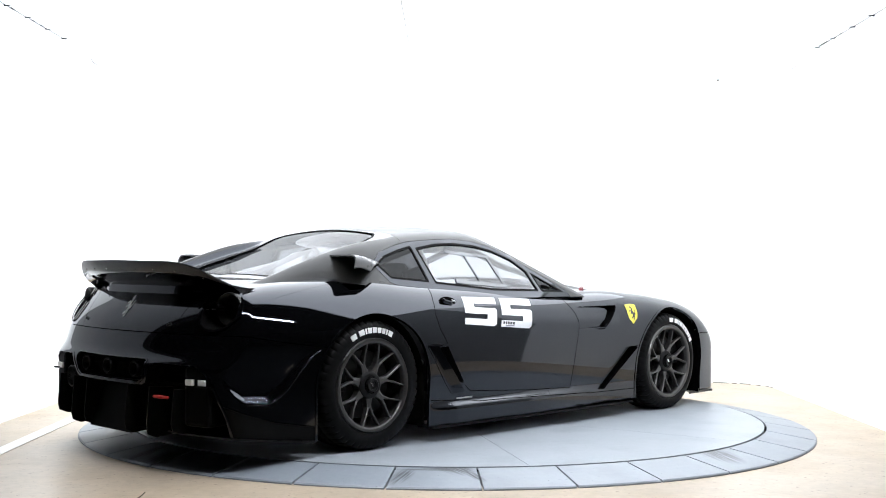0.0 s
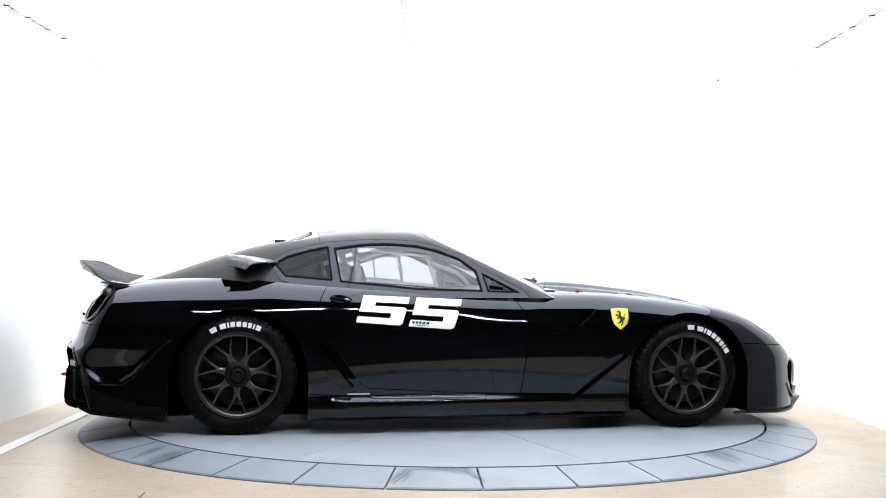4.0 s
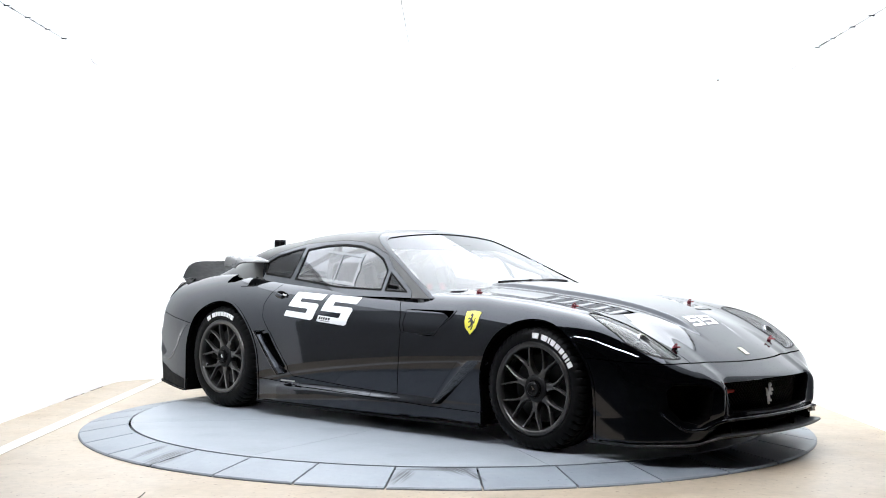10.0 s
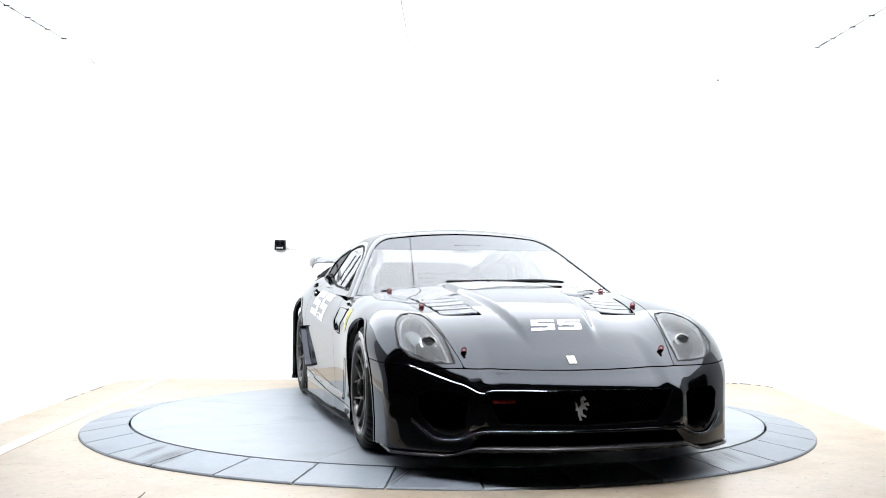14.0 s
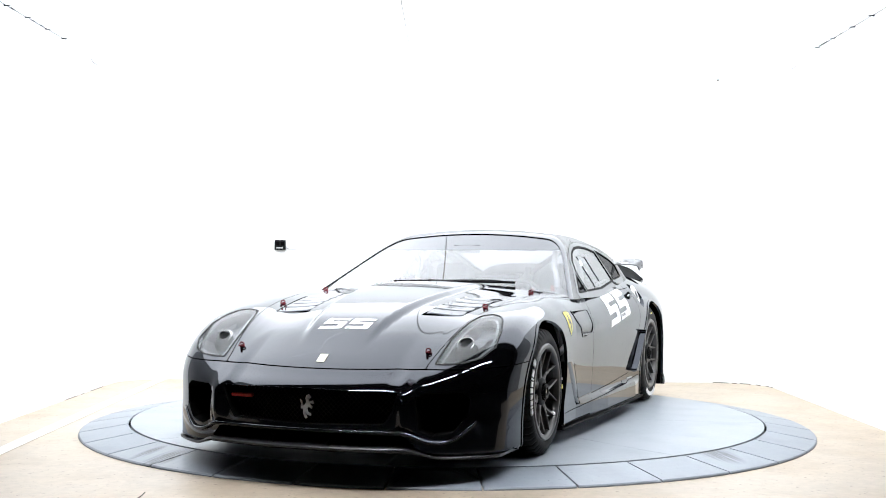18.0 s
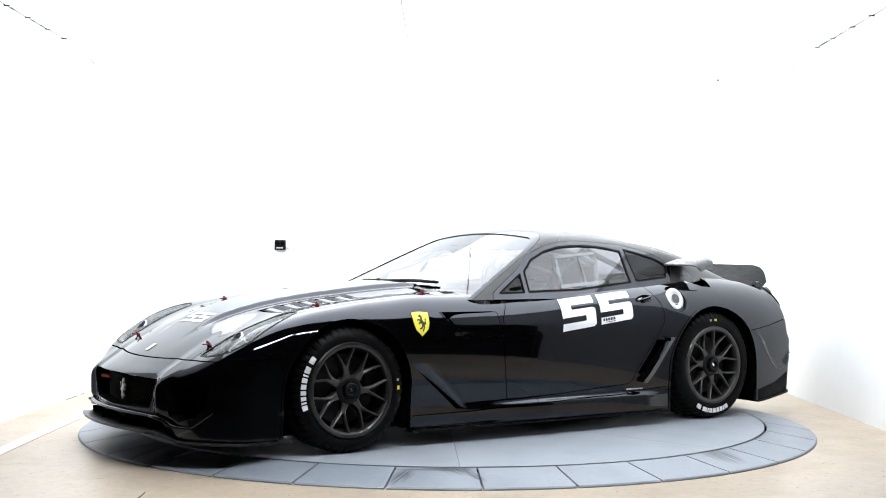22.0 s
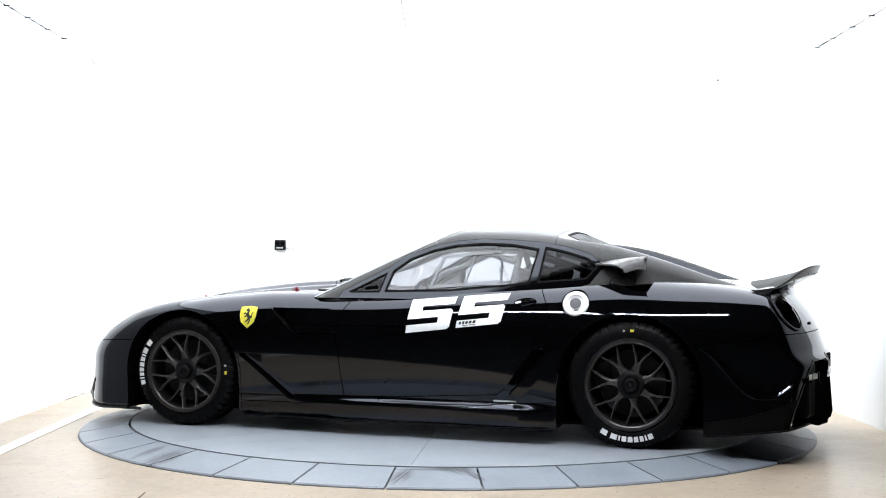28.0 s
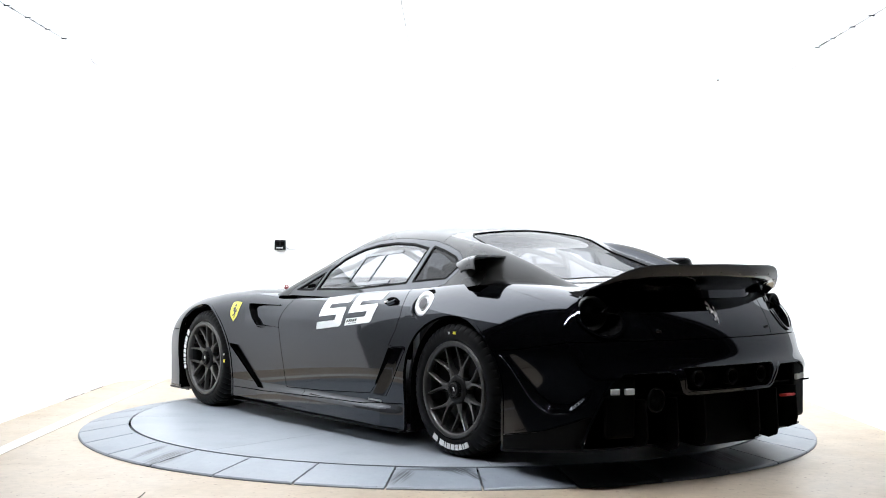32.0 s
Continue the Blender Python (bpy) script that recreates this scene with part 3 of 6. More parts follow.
def wall_fittings():
    """A small black camera box on the rear wall, pegs and the joint line along the side walls' tops, small marks."""
    ob = tagged(new("wall_box"), "small black square sensor box on the white wall", "sensor box")
    part("case", boxed((0.098, 0.05, 0.092), pose(-1.526, WY1 - 0.027, 1.164), 0.008), PLASTIC, ob)
    for dx, dz, w, h in ((-0.02, 0.012, 0.035, 0.034), (0.024, 0.012, 0.03, 0.034), (0.0, -0.026, 0.06, 0.012)):
        part("port", boxed((w, 0.004, h), pose(-1.526 + dx, WY1 - 0.0545, 1.164 + dz), 0.001), GREY_PLASTIC if dz < 0 else DARK, ob)
    part("cable", pipe([(-1.47, WY1 - 0.008, 1.145), (-1.44, WY1 - 0.008, 1.128), (-1.31, WY1 - 0.008, 1.118)], 0.004, 6), GREY_PLASTIC, ob)
    dot = tagged(part("wall_hook", lathe([(0, 0.010), (0.012, 0.009), (0.016, 0.0005)], 12), PLASTIC, None), "small dark hook high on the rear wall", "hook")
    dot.matrix_basis = Matrix.Translation((2.437, WY1 - 0.022, 2.687)) @ Matrix.Rotation(math.pi, 4, "Z")
    for s, wx, pegs, joint_dots in ((1, WX0, (-0.19, 0.2, 0.61, 0.98), (-0.05, 0.36, 0.52)), (-1, WX1, (-0.02, 0.36, 0.78, 1.16), (0.65,))):
        run = tagged(new("joint_run"), "thin grey wall-ceiling joint line with small dark pegs", "cable", "cables on the side walls")
        # the wall-ceiling joint, drawn as a thin round strip
        part("cable", pipe([(wx + s * 0.004, y, TOP - 0.026) for y in (WY0 + 0.02, -0.2, 0.5, 1.1)], 0.003, 6, 1), JOINT, run)
        for y in pegs:
            part("peg", boxed((0.046, 0.008, 0.008), pose(wx + s * 0.024, y, TOP - 0.036), 0.002), PLASTIC, run)
            part("peg_head", boxed((0.008, 0.012, 0.014), pose(wx + s * 0.006, y, TOP - 0.036), 0.003), PLASTIC, run)
        for y in joint_dots:
            part("joint_dot", boxed((0.012, 0.05, 0.008), pose(wx + s * 0.008, y, TOP - 0.027), 0.003), PLASTIC, run)
        part("loose_end", pipe([(wx + s * 0.004, 1.72, TOP - 0.06), (wx + s * 0.012, 1.78, TOP - 0.085), (wx + s * 0.03, 1.82, TOP - 0.10)], 0.006, 6), GREY_PLASTIC, run)
        part("cable", pipe([(wx + s * 0.004, y, z) for y, z in ((1.82, TOP - 0.07), (2.0, TOP - 0.08), (2.18, TOP - 0.095))], 0.0025, 6), JOINT, run)
        if s < 0:
            part("dark_streak", boxed((0.012, 0.20, 0.009), pose(wx - 0.008, 1.05, TOP - 0.026), 0.004), PLASTIC, run)


def tube_light(x, y, z, length):
    """A twin tube fitting hung along the front of the booth."""
    ob = tagged(new("tube_light"), "twin white lamp tubes in a slim grey batten", "tube light", "tube lights over the turntable's front")
    ob.location = (x, y, z)
    part("batten", boxed((length + 0.06, 0.16, 0.04), pose(0, 0, 0.04), 0.008), GREY_PLASTIC, ob)
    for dy in (-0.022, 0.022):
        bm = lathe([(-length / 2, 0.0005), (-length / 2, 0.009), (length / 2, 0.009), (length / 2, 0.0005)], 12)
        bm.transform(pose(0, dy, 0, 0, 0, 90))
        part("tube", bm, TUBE, ob)
    for dx in (-length / 3, length / 3):
        part("hanger", boxed((0.008, 0.008, 4.2 - z - 0.06), pose(dx, 0, 0.06 + (4.2 - z - 0.06) / 2 - 0.03)), GREY_PLASTIC, ob)


booth()
wall_fittings()
for tx in (-0.85, 0.85):
    tube_light(tx, -2.75, 2.72, 1.5)
DISC = turntable()


# ---- the car: x forward, y to its left, its origin on the ground between the axles ----
car = tagged(new("race_car"), "glossy black grand touring race car with white racing numbers", "car")

# half width at the widest height, and the lines of the top
WIDTH = spline([-2.5, -2.2, -1.9, -1.375, -0.95, -0.4, 0.2, 0.7, 1.1, 1.375, 1.6, 1.8, 2.0, 2.2, 2.45], [0.80, 0.885, 0.955, 0.995, 0.985, 0.968, 0.958, 0.958, 0.975, 0.985, 0.977, 0.954, 0.914, 0.868, 0.79])
CENTRE = spline([-2.5, -2.3, -2.1, -1.9, -1.5, -1.0, -0.3, 0.3, 0.55, 0.75, 1.1, 1.4, 1.6, 1.8, 2.0, 2.12, 2.2, 2.4], [0.85, 0.878, 0.902, 0.92, 0.925, 0.90, 0.875, 0.875, 0.882, 0.873, 0.836, 0.793, 0.752, 0.692, 0.607, 0.543, 0.49, 0.34])
CREST = spline([-2.5, -2.3, -2.07, -1.9, -1.6, -1.36, -1.0, -0.4, 0.1, 0.4, 0.72, 0.9, 1.05, 1.217, 1.38, 1.543, 1.705, 1.9, 2.1, 2.3], [0.80, 0.838, 0.868, 0.893, 0.922, 0.934, 0.90, 0.865, 0.835, 0.832, 0.832, 0.828, 0.816, 0.802, 0.782, 0.757, 0.715, 0.628, 0.50, 0.36])
SHOULDER = spline([-2.4, -1.4, -0.9, -0.4, 0.5, 1.4, 2.3], [0.15, 0.145, 0.12, 0.105, 0.10, 0.105, 0.11])
NOSE = spline([0.05, 0.2, 0.33, 0.365, 0.42, 0.455, 0.49, 0.6, 0.9], [2.322, 2.324, 2.328, 2.325, 2.292, 2.24, 2.19, 2.02, 1.6])
TAIL = spline([0.05, 0.3, 0.44, 0.48, 0.53, 0.58, 0.63, 0.69, 0.767, 0.83, 0.87, 1.1], [-2.37, -2.415, -2.44, -2.44, -2.405, -2.385, -2.37, -2.345, -2.296, -2.245, -2.215, -2.05])
NOSE_SOFT = spline([0.05, 0.2, 0.33, 0.42, 0.50, 0.6, 0.9], [2.322, 2.324, 2.312, 2.262, 2.172, 2.02, 1.6])
UNDERCUT = spline([-1.6, -1.0, -0.6, 0.0, 0.6, 0.95, 1.3], [0, 0.022, 0.028, 0.030, 0.030, 0.030, 0.030])
BOTTOM = spline([-2.45, -2.1, -1.77, -0.97, 0.0, 1.0, 1.8, 2.35], [0.15, 0.115, 0.085, 0.082, 0.09, 0.105, 0.10, 0.10])


def side_y(x, z):
    door = np.interp(x, [-0.95, 0.30, 0.45, 0.85], [0.0, 1.0, 1.0, 0.0])
    up = np.maximum(z - 0.60 + 0.03 * door, 0) / 0.27 * (1 - 0.04 * door)
    low = UNDERCUT(np.clip(x, -1.6, 1.3)) * step(2.15, 1.45, x) * np.clip((0.57 - z) / 0.35, 0, 1) ** 1.35 * (1 - np.interp(x, [-0.95, -0.75, 0.0, 0.35, 0.68], [0.0, 1.0, 1.0, 0.6, 0.0]) * (1 - step(0.185, 0.222, z)))
    end = step(1.5, 2.2, x) * 0.008 * step(0.5, 0.15, z) + step(-1.7, -2.3, x) * 0.006 * step(0.5, 0.15, z)
    spear = 0.0085 * np.interp(x, [-0.55, 0.25, 0.70, 0.80], [0.0, 1.0, 1.0, 0.0]) * np.exp(-((z - np.interp(x, [-0.55, 0.35], [0.665, 0.645])) / 0.034) ** 2)
    return WIDTH(x) - SHOULDER(x) * up ** 2 - low - end + spear


def bulge(x, y):
    """The hood's middle, raised between two ridges that draw together towards the nose."""
    edge = np.interp(x, [0.6, 1.1, 1.6, 2.0], [0.32, 0.29, 0.23, 0.175])
    return 0.024 * step(edge + 0.032, edge - 0.018, y) * step(2.06, 1.75, x) * step(0.35, 0.7, x)


def top_z(x, y):
    s = np.clip(y / 0.76, 0, 1.35)
    z = CENTRE(x) + (CREST(x) - CENTRE(x)) * s ** 2 * (1.6 - 0.6 * s)
    valley = step(0.25, 0.52, y) * step(0.76, 0.55, y) * 0.014 * step(0.5, 0.9, x)
    return z - valley + bulge(x, y) - 1.6 * np.maximum(y - 0.78, 0) ** 2


SCALLOP = poly([(-1.73, 0.75), (-1.785, 0.54), (-1.86, 0.465), (-1.95, 0.355), (-2.04, 0.297), (-2.17, 0.305), (-2.26, 0.37), (-2.32, 0.47), (-2.37, 0.75)], "xz")


def scallop(x, y, z):
    """A hollow in the flank behind the rear wheel."""
    out = np.zeros(np.broadcast(x, z).shape)
    m = (x < -1.7) & (z < 0.62) & (y > 0.6)
    if m.any():
        d = -SCALLOP(x[m], y[m], z[m])
        out[m] = 0.023 * step(0.0, 0.04, d) * step(0.60, 0.36, z[m])
    return out


def body_f(x, y, z):
    y = np.abs(y)
    f = smax(y - side_y(x, z) + scallop(x, y, z), z - top_z(x, y), 0.10)
    pillar = 0.034 * np.exp(-((y - 0.515) / 0.042) ** 2) * step(0.56, 0.44, z) * step(0.16, 0.25, z)
    fold = (0.03 * step(0.40, 0.54, y) + 0.085 * step(0.50, 0.88, y)) * step(0.26, 0.42, z)
    soft = step(0.50, 0.70, y)
    nose = x - (NOSE(z - fold) * (1 - soft) + NOSE_SOFT(z - fold) * soft - 0.10 * (y / 0.6) ** 2 - 1.1 * np.maximum(y - 0.6, 0) ** 2 + pillar)
    tail = TAIL(z) + 0.05 * (y / 0.5) ** 2 + 0.35 * np.maximum(y - 0.6, 0) ** 2 - x
    f = smax(f, nose, 0.04)
    f = smax(f, tail, 0.035)
    return np.maximum(f, BOTTOM(x) - z)


ROOF = spline([-2.1, -1.8, -1.707, -1.529, -1.352, -1.175, -0.999, -0.823, -0.648, -0.45, -0.2, 0.0, 0.3], [0.85, 0.948, 0.980, 1.038, 1.090, 1.146, 1.197, 1.226, 1.239, 1.244, 1.240, 1.226, 1.17])


def cabin_sides(x, y, z):
    y = np.abs(y)
    tumble = 0.835 - 0.70 * (z - 0.86) - 0.17 * step(-1.15, -1.98, x)
    hollow = step(0.60, 0.54, y) * step(-0.85, -1.2, x) * 0.055
    roof = ROOF(x) - 0.13 * y ** 2 + 0.04 * step(0.4, 0.7, y) * step(-0.9, -1.4, x) + 0.02 * step(-0.8, -1.3, x) - hollow
    return smax(y - tumble, z - roof, 0.09)


def screen_f(x, y, z):
    return 0.42 * (x - (0.58 - (z - 0.885) / 0.436 - 0.30 * y ** 2))


def cabin_f(x, y, z):
    return smax(cabin_sides(x, y, z), screen_f(x, y, z), 0.035)


GRID = 0.0145
body = skin(body_f, (-2.52, -1.06, 0.02), (2.42, 1.06, 0.99), GRID)
cabin = skin(cabin_f, (-2.1, -0.95, 0.78), (0.75, 0.95, 1.30), 0.0135)


def arch(cx, cz, r):
    def phi(x, y, z):
        d = np.where(z > cz, np.hypot(x - cx, z - cz), np.abs(x - cx)) - r
        return np.maximum(d, 0.5 - np.abs(y))
    return phi


ARCH_F, ARCH_R = arch(1.385, 0.325, 0.386), arch(-1.368, 0.335, 0.402)
body = keep(body, lambda x, y, z: BOTTOM(x) + 0.004 - z)
body = keep(body, inverse(ARCH_F))
body = keep(body, inverse(ARCH_R))
body = keep(body, lambda x, y, z: np.minimum(np.where(z > 0.77, 1, -1) * (-cabin_f(x, y, z) - 0.012), 1) * np.where(z > 0.77, 1.0, 0.0) - np.where(z > 0.77, 0.0, 0.02))
cabin = keep(cabin, lambda x, y, z: -body_f(x, y, z) - 0.015)
cabin = keep(cabin, lambda x, y, z: 0.80 - z)


# ---- panels cut from the skins ----
SIDES = ((LEFT, 1), (RIGHT, -1))
GAP = 0.0022
liner = body


def bumper_line(x):
    return np.interp(x, [1.5, 1.84, 2.09, 2.2], [0.533, 0.519, 0.50, 0.486])


def tail_line(x):
    return np.interp(x, [-2.37, -2.16, -1.94, -1.7], [0.642, 0.640, 0.602, 0.570])


def valance_line(x):
    return np.interp(x, [-2.35, -2.182, -2.011, -1.789], [0.33, 0.262, 0.205, 0.168])


def pocket(name, phi, push, mat, label="", shrink=1.0):
    """Opens the body along phi and sinks a pocket behind it. Returns the piece that was taken out."""
    global body, liner
    piece = keep(body, phi)
    body = keep(body, inverse(phi))
    liner = keep(liner, inverse(phi), -0.002)
    if len(piece[2]):
        recess(name, piece, mat, car, push, label, shrink)
    return piece


def panel(name, phi, mat, label="", turn_in=0.012):
    global body
    piece = keep(body, phi, -GAP)
    body = keep(body, inverse(phi), -GAP)
    return shell(name, piece, mat, car, label, turn_in)


def ahead(x0):
    return lambda x, y, z: x0 - x


def behind(x0):
    return lambda x, y, z: x - x0


def above(z0):
    return lambda x, y, z: z0 - z


GRILLE = both(poly([(-0.1, 0.402), (0.475, 0.395), (0.445, 0.30), (0.405, 0.24), (-0.1, 0.226)], "yz"), ahead(1.9))
INLET = both(poly([(0.555, 0.372), (0.59, 0.392), (0.75, 0.396), (0.785, 0.365), (0.775, 0.28), (0.72, 0.21), (0.63, 0.188), (0.57, 0.215)], "yz"), ahead(1.7))
LAMP = both(poly([(2.068, 0.597), (2.066, 0.66), (2.045, 0.735), (2.0, 0.795), (1.91, 0.838), (1.79, 0.828), (1.69, 0.80), (1.625, 0.765), (1.592, 0.718), (1.61, 0.668), (1.68, 0.645), (1.87, 0.61)], "xy", 0.004), above(0.45))
LOUVRE = both(poly([(1.64, 0.335), (1.60, 0.555), (1.10, 0.625), (1.13, 0.385)], "xy"), above(0.6))
FENDER_VENT = poly([(0.79, 0.736), (0.765, 0.70), (0.685, 0.634), (0.638, 0.588), (0.59, 0.584), (0.40, 0.604), (0.388, 0.66), (0.388, 0.734)], "xz")
VENT_MOUTH = poly([(0.81, 0.75), (0.765, 0.69), (0.66, 0.56), (0.60, 0.57), (0.722, 0.700), (0.69, 0.718), (0.56, 0.735), (0.56, 0.75)], "xz")
FRONT_SLOT = poly([(1.012, 0.464), (0.835, 0.456), (0.585, 0.188), (0.676, 0.188)], "xz")
FLANGE = poly([(-0.90, 0.552), (-1.0, 0.548), (-0.965, 0.505), (-0.84, 0.33), (-0.78, 0.262), (-0.70, 0.275), (-0.745, 0.318), (-0.778, 0.362), (-0.925, 0.535)], "xz")
SCOOP = poly([(-0.917, 0.531), (-0.834, 0.541), (-0.778, 0.459), (-0.676, 0.318), (-0.738, 0.33)], "xz")
TAIL_HOLE = both(lambda x, y, z: np.hypot((np.abs(y) - 0.722) * 0.95, z - 0.773) - 0.107, lambda x, y, z: x + 2.085 + 0.6 * (0.87 - z))
EXHAUST = both(poly([(-0.1, 0.392), (0.30, 0.392), (0.335, 0.41), (0.36, 0.50), (0.34, 0.508), (-0.1, 0.508)], "yz"), behind(-2.0))
DIFFUSER = both(poly([(-0.1, 0.376), (0.33, 0.376), (0.362, 0.392), (0.405, 0.475), (0.44, 0.492), (0.70, 0.488), (0.765, 0.45), (0.80, 0.36), (0.84, 0.24), (0.87, 0.0), (-0.1, 0.0)], "yz"), behind(-2.0))
SHOULDER_HOLE = both(poly([(-1.21, 0.765), (-1.29, 0.812), (-1.37, 0.85), (-1.455, 0.852), (-1.475, 0.79), (-1.47, 0.72)], "xy"), above(0.85))
FUEL = lambda x, y, z: np.maximum(np.hypot(x + 1.062, z - 0.788) - 0.080, 0.3 - y)
LOWER_SLOT = both(poly([(-0.1, 0.122), (0.50, 0.120), (0.56, 0.135), (0.50, 0.192), (-0.1, 0.198)], "yz"), ahead(2.0))

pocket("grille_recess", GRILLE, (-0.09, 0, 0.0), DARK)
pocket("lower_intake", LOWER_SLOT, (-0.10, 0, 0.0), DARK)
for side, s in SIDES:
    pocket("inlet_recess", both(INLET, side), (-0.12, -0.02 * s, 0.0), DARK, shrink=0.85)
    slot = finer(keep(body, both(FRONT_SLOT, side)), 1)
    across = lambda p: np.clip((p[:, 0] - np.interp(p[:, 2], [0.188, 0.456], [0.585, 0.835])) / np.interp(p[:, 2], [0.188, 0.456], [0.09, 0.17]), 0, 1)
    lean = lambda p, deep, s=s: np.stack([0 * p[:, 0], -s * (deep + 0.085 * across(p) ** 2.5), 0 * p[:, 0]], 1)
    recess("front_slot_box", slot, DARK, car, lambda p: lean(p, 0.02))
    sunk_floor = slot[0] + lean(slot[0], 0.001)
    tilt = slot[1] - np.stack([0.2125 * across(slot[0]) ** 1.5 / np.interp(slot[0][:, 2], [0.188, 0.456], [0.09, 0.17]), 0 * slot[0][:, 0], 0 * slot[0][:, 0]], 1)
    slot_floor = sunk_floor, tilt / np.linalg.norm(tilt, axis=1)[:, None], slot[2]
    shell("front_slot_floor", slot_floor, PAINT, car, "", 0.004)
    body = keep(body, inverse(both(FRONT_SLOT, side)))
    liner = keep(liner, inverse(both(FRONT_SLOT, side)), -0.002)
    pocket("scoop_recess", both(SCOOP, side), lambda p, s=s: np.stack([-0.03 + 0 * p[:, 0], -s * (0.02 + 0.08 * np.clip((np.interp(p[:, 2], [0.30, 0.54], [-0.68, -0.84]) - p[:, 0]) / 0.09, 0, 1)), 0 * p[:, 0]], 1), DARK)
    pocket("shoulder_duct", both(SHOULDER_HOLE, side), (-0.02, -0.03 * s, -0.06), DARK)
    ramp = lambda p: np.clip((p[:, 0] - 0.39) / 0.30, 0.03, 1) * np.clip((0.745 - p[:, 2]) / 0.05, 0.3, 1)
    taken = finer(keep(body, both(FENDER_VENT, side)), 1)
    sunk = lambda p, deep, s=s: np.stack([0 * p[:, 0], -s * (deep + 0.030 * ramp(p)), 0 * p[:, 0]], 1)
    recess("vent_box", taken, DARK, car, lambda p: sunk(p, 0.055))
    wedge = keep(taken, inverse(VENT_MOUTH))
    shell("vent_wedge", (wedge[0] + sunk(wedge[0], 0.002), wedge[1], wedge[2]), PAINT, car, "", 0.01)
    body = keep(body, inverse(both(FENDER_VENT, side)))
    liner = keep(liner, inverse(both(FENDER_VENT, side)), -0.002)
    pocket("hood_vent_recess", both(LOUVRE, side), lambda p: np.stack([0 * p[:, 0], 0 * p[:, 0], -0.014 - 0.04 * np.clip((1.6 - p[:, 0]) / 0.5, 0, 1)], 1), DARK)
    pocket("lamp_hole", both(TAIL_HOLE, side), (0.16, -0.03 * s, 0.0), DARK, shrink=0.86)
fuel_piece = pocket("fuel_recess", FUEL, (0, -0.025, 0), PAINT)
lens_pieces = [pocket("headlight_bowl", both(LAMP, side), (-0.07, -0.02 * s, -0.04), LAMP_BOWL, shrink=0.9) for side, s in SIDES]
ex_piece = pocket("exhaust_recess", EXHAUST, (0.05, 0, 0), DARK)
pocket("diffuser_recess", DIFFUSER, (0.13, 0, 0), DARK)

DOOR = poly([(0.32, 0.222), (0.351, 0.442), (0.375, 0.605), (0.356, 0.697), (0.298, 0.785), (0.18, 0.97), (-0.76, 0.97), (-0.85, 0.87), (-0.89, 0.80), (-0.913, 0.724), (-0.897, 0.641), (-0.764, 0.459), (-0.66, 0.30), (-0.62, 0.268), (-0.1, 0.236)], "xz")
SKIRT = both(lambda x, y, z: z - np.interp(x, [-1.0, -0.62, -0.56, -0.1, 0.39, 0.6, 0.7, 1.0], [0.24, 0.215, 0.205, 0.196, 0.181, 0.172, 0.172, 0.172]), lambda x, y, z: np.abs(x) - 1.2)
HOOD = both(poly([(2.4, -0.1), (2.4, 0.56), (2.08, 0.556), (1.886, 0.592), (1.62, 0.632), (1.4, 0.665), (1.0, 0.712), (0.7, 0.738), (0.48, 0.745), (0.555, 0.55), (0.63, 0.3), (0.655, -0.1)], "xy"), lambda x, y, z: bumper_line(x) - z)
body_all = body
panel("hood", HOOD, PAINT, "black ridged hood with louvred vents")
panel("front_bumper", both(lambda x, y, z: z - bumper_line(x), ahead(1.4)), PAINT, "", 0.004)
for side, s in SIDES:
    panel("door", both(DOOR, side), PAINT, "glossy black door with a white racing number")
    panel("side_skirt", both(SKIRT, side), PAINT)
for side, s in SIDES:
    panel("rear_valance", both(lambda x, y, z: z - valance_line(x), behind(-1.6), side), CARBON, "dull dark rear valance")
panel("rear_bumper", both(lambda x, y, z: z - tail_line(x), behind(-1.6)), PAINT)
panel("boot_lid", both(behind(-1.88), lambda x, y, z: np.abs(y) - np.interp(z, [0.64, 0.84, 0.9], [0.465, 0.51, 0.60])), PAINT)
for side, s in SIDES:
    panel("front_fender", both(side, ahead(0.1)), PAINT)
    panel("rear_fender", both(side, behind(0.1)), PAINT)
# near-black copy of the skin added behind the panels, so that gaps read dark
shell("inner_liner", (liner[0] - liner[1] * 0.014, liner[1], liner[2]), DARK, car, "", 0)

# the lips round the openings
def lip_strip(name, phi, width, mat, lift, surface=None):
    m = surface if surface is not None else body_all
    m = finer(keep(keep(m, phi, width + 0.02), inverse(phi), 0.002), 1)
    shell(name, keep(keep(m, phi, width), inverse(phi), 0.0), mat, car, "", 0.006, lift)


lip_strip("grille_surround", GRILLE, 0.012, PAINT, 0.002)
for side, s in SIDES:
    lip_strip("scoop_surround", both(SCOOP, side), 0.014, PAINT, 0.003)
    lip_strip("lamp_ring", both(TAIL_HOLE, side), 0.011, PAINT, 0.010)
    lip_strip("vent_lip", both(FENDER_VENT, side, lambda x, y, z: 0.43 - x), 0.006, PAINT, 0.004)
    lip_strip("arch_lip", both(ARCH_F, side), 0.012, PAINT, 0.004)
    lip_strip("arch_lip", both(ARCH_R, side), 0.012, PAINT, 0.004)
lip_strip("exhaust_surround", EXHAUST, 0.009, PAINT, 0.003)
lip_strip("diffuser_surround", DIFFUSER, 0.011, PAINT, 0.004)

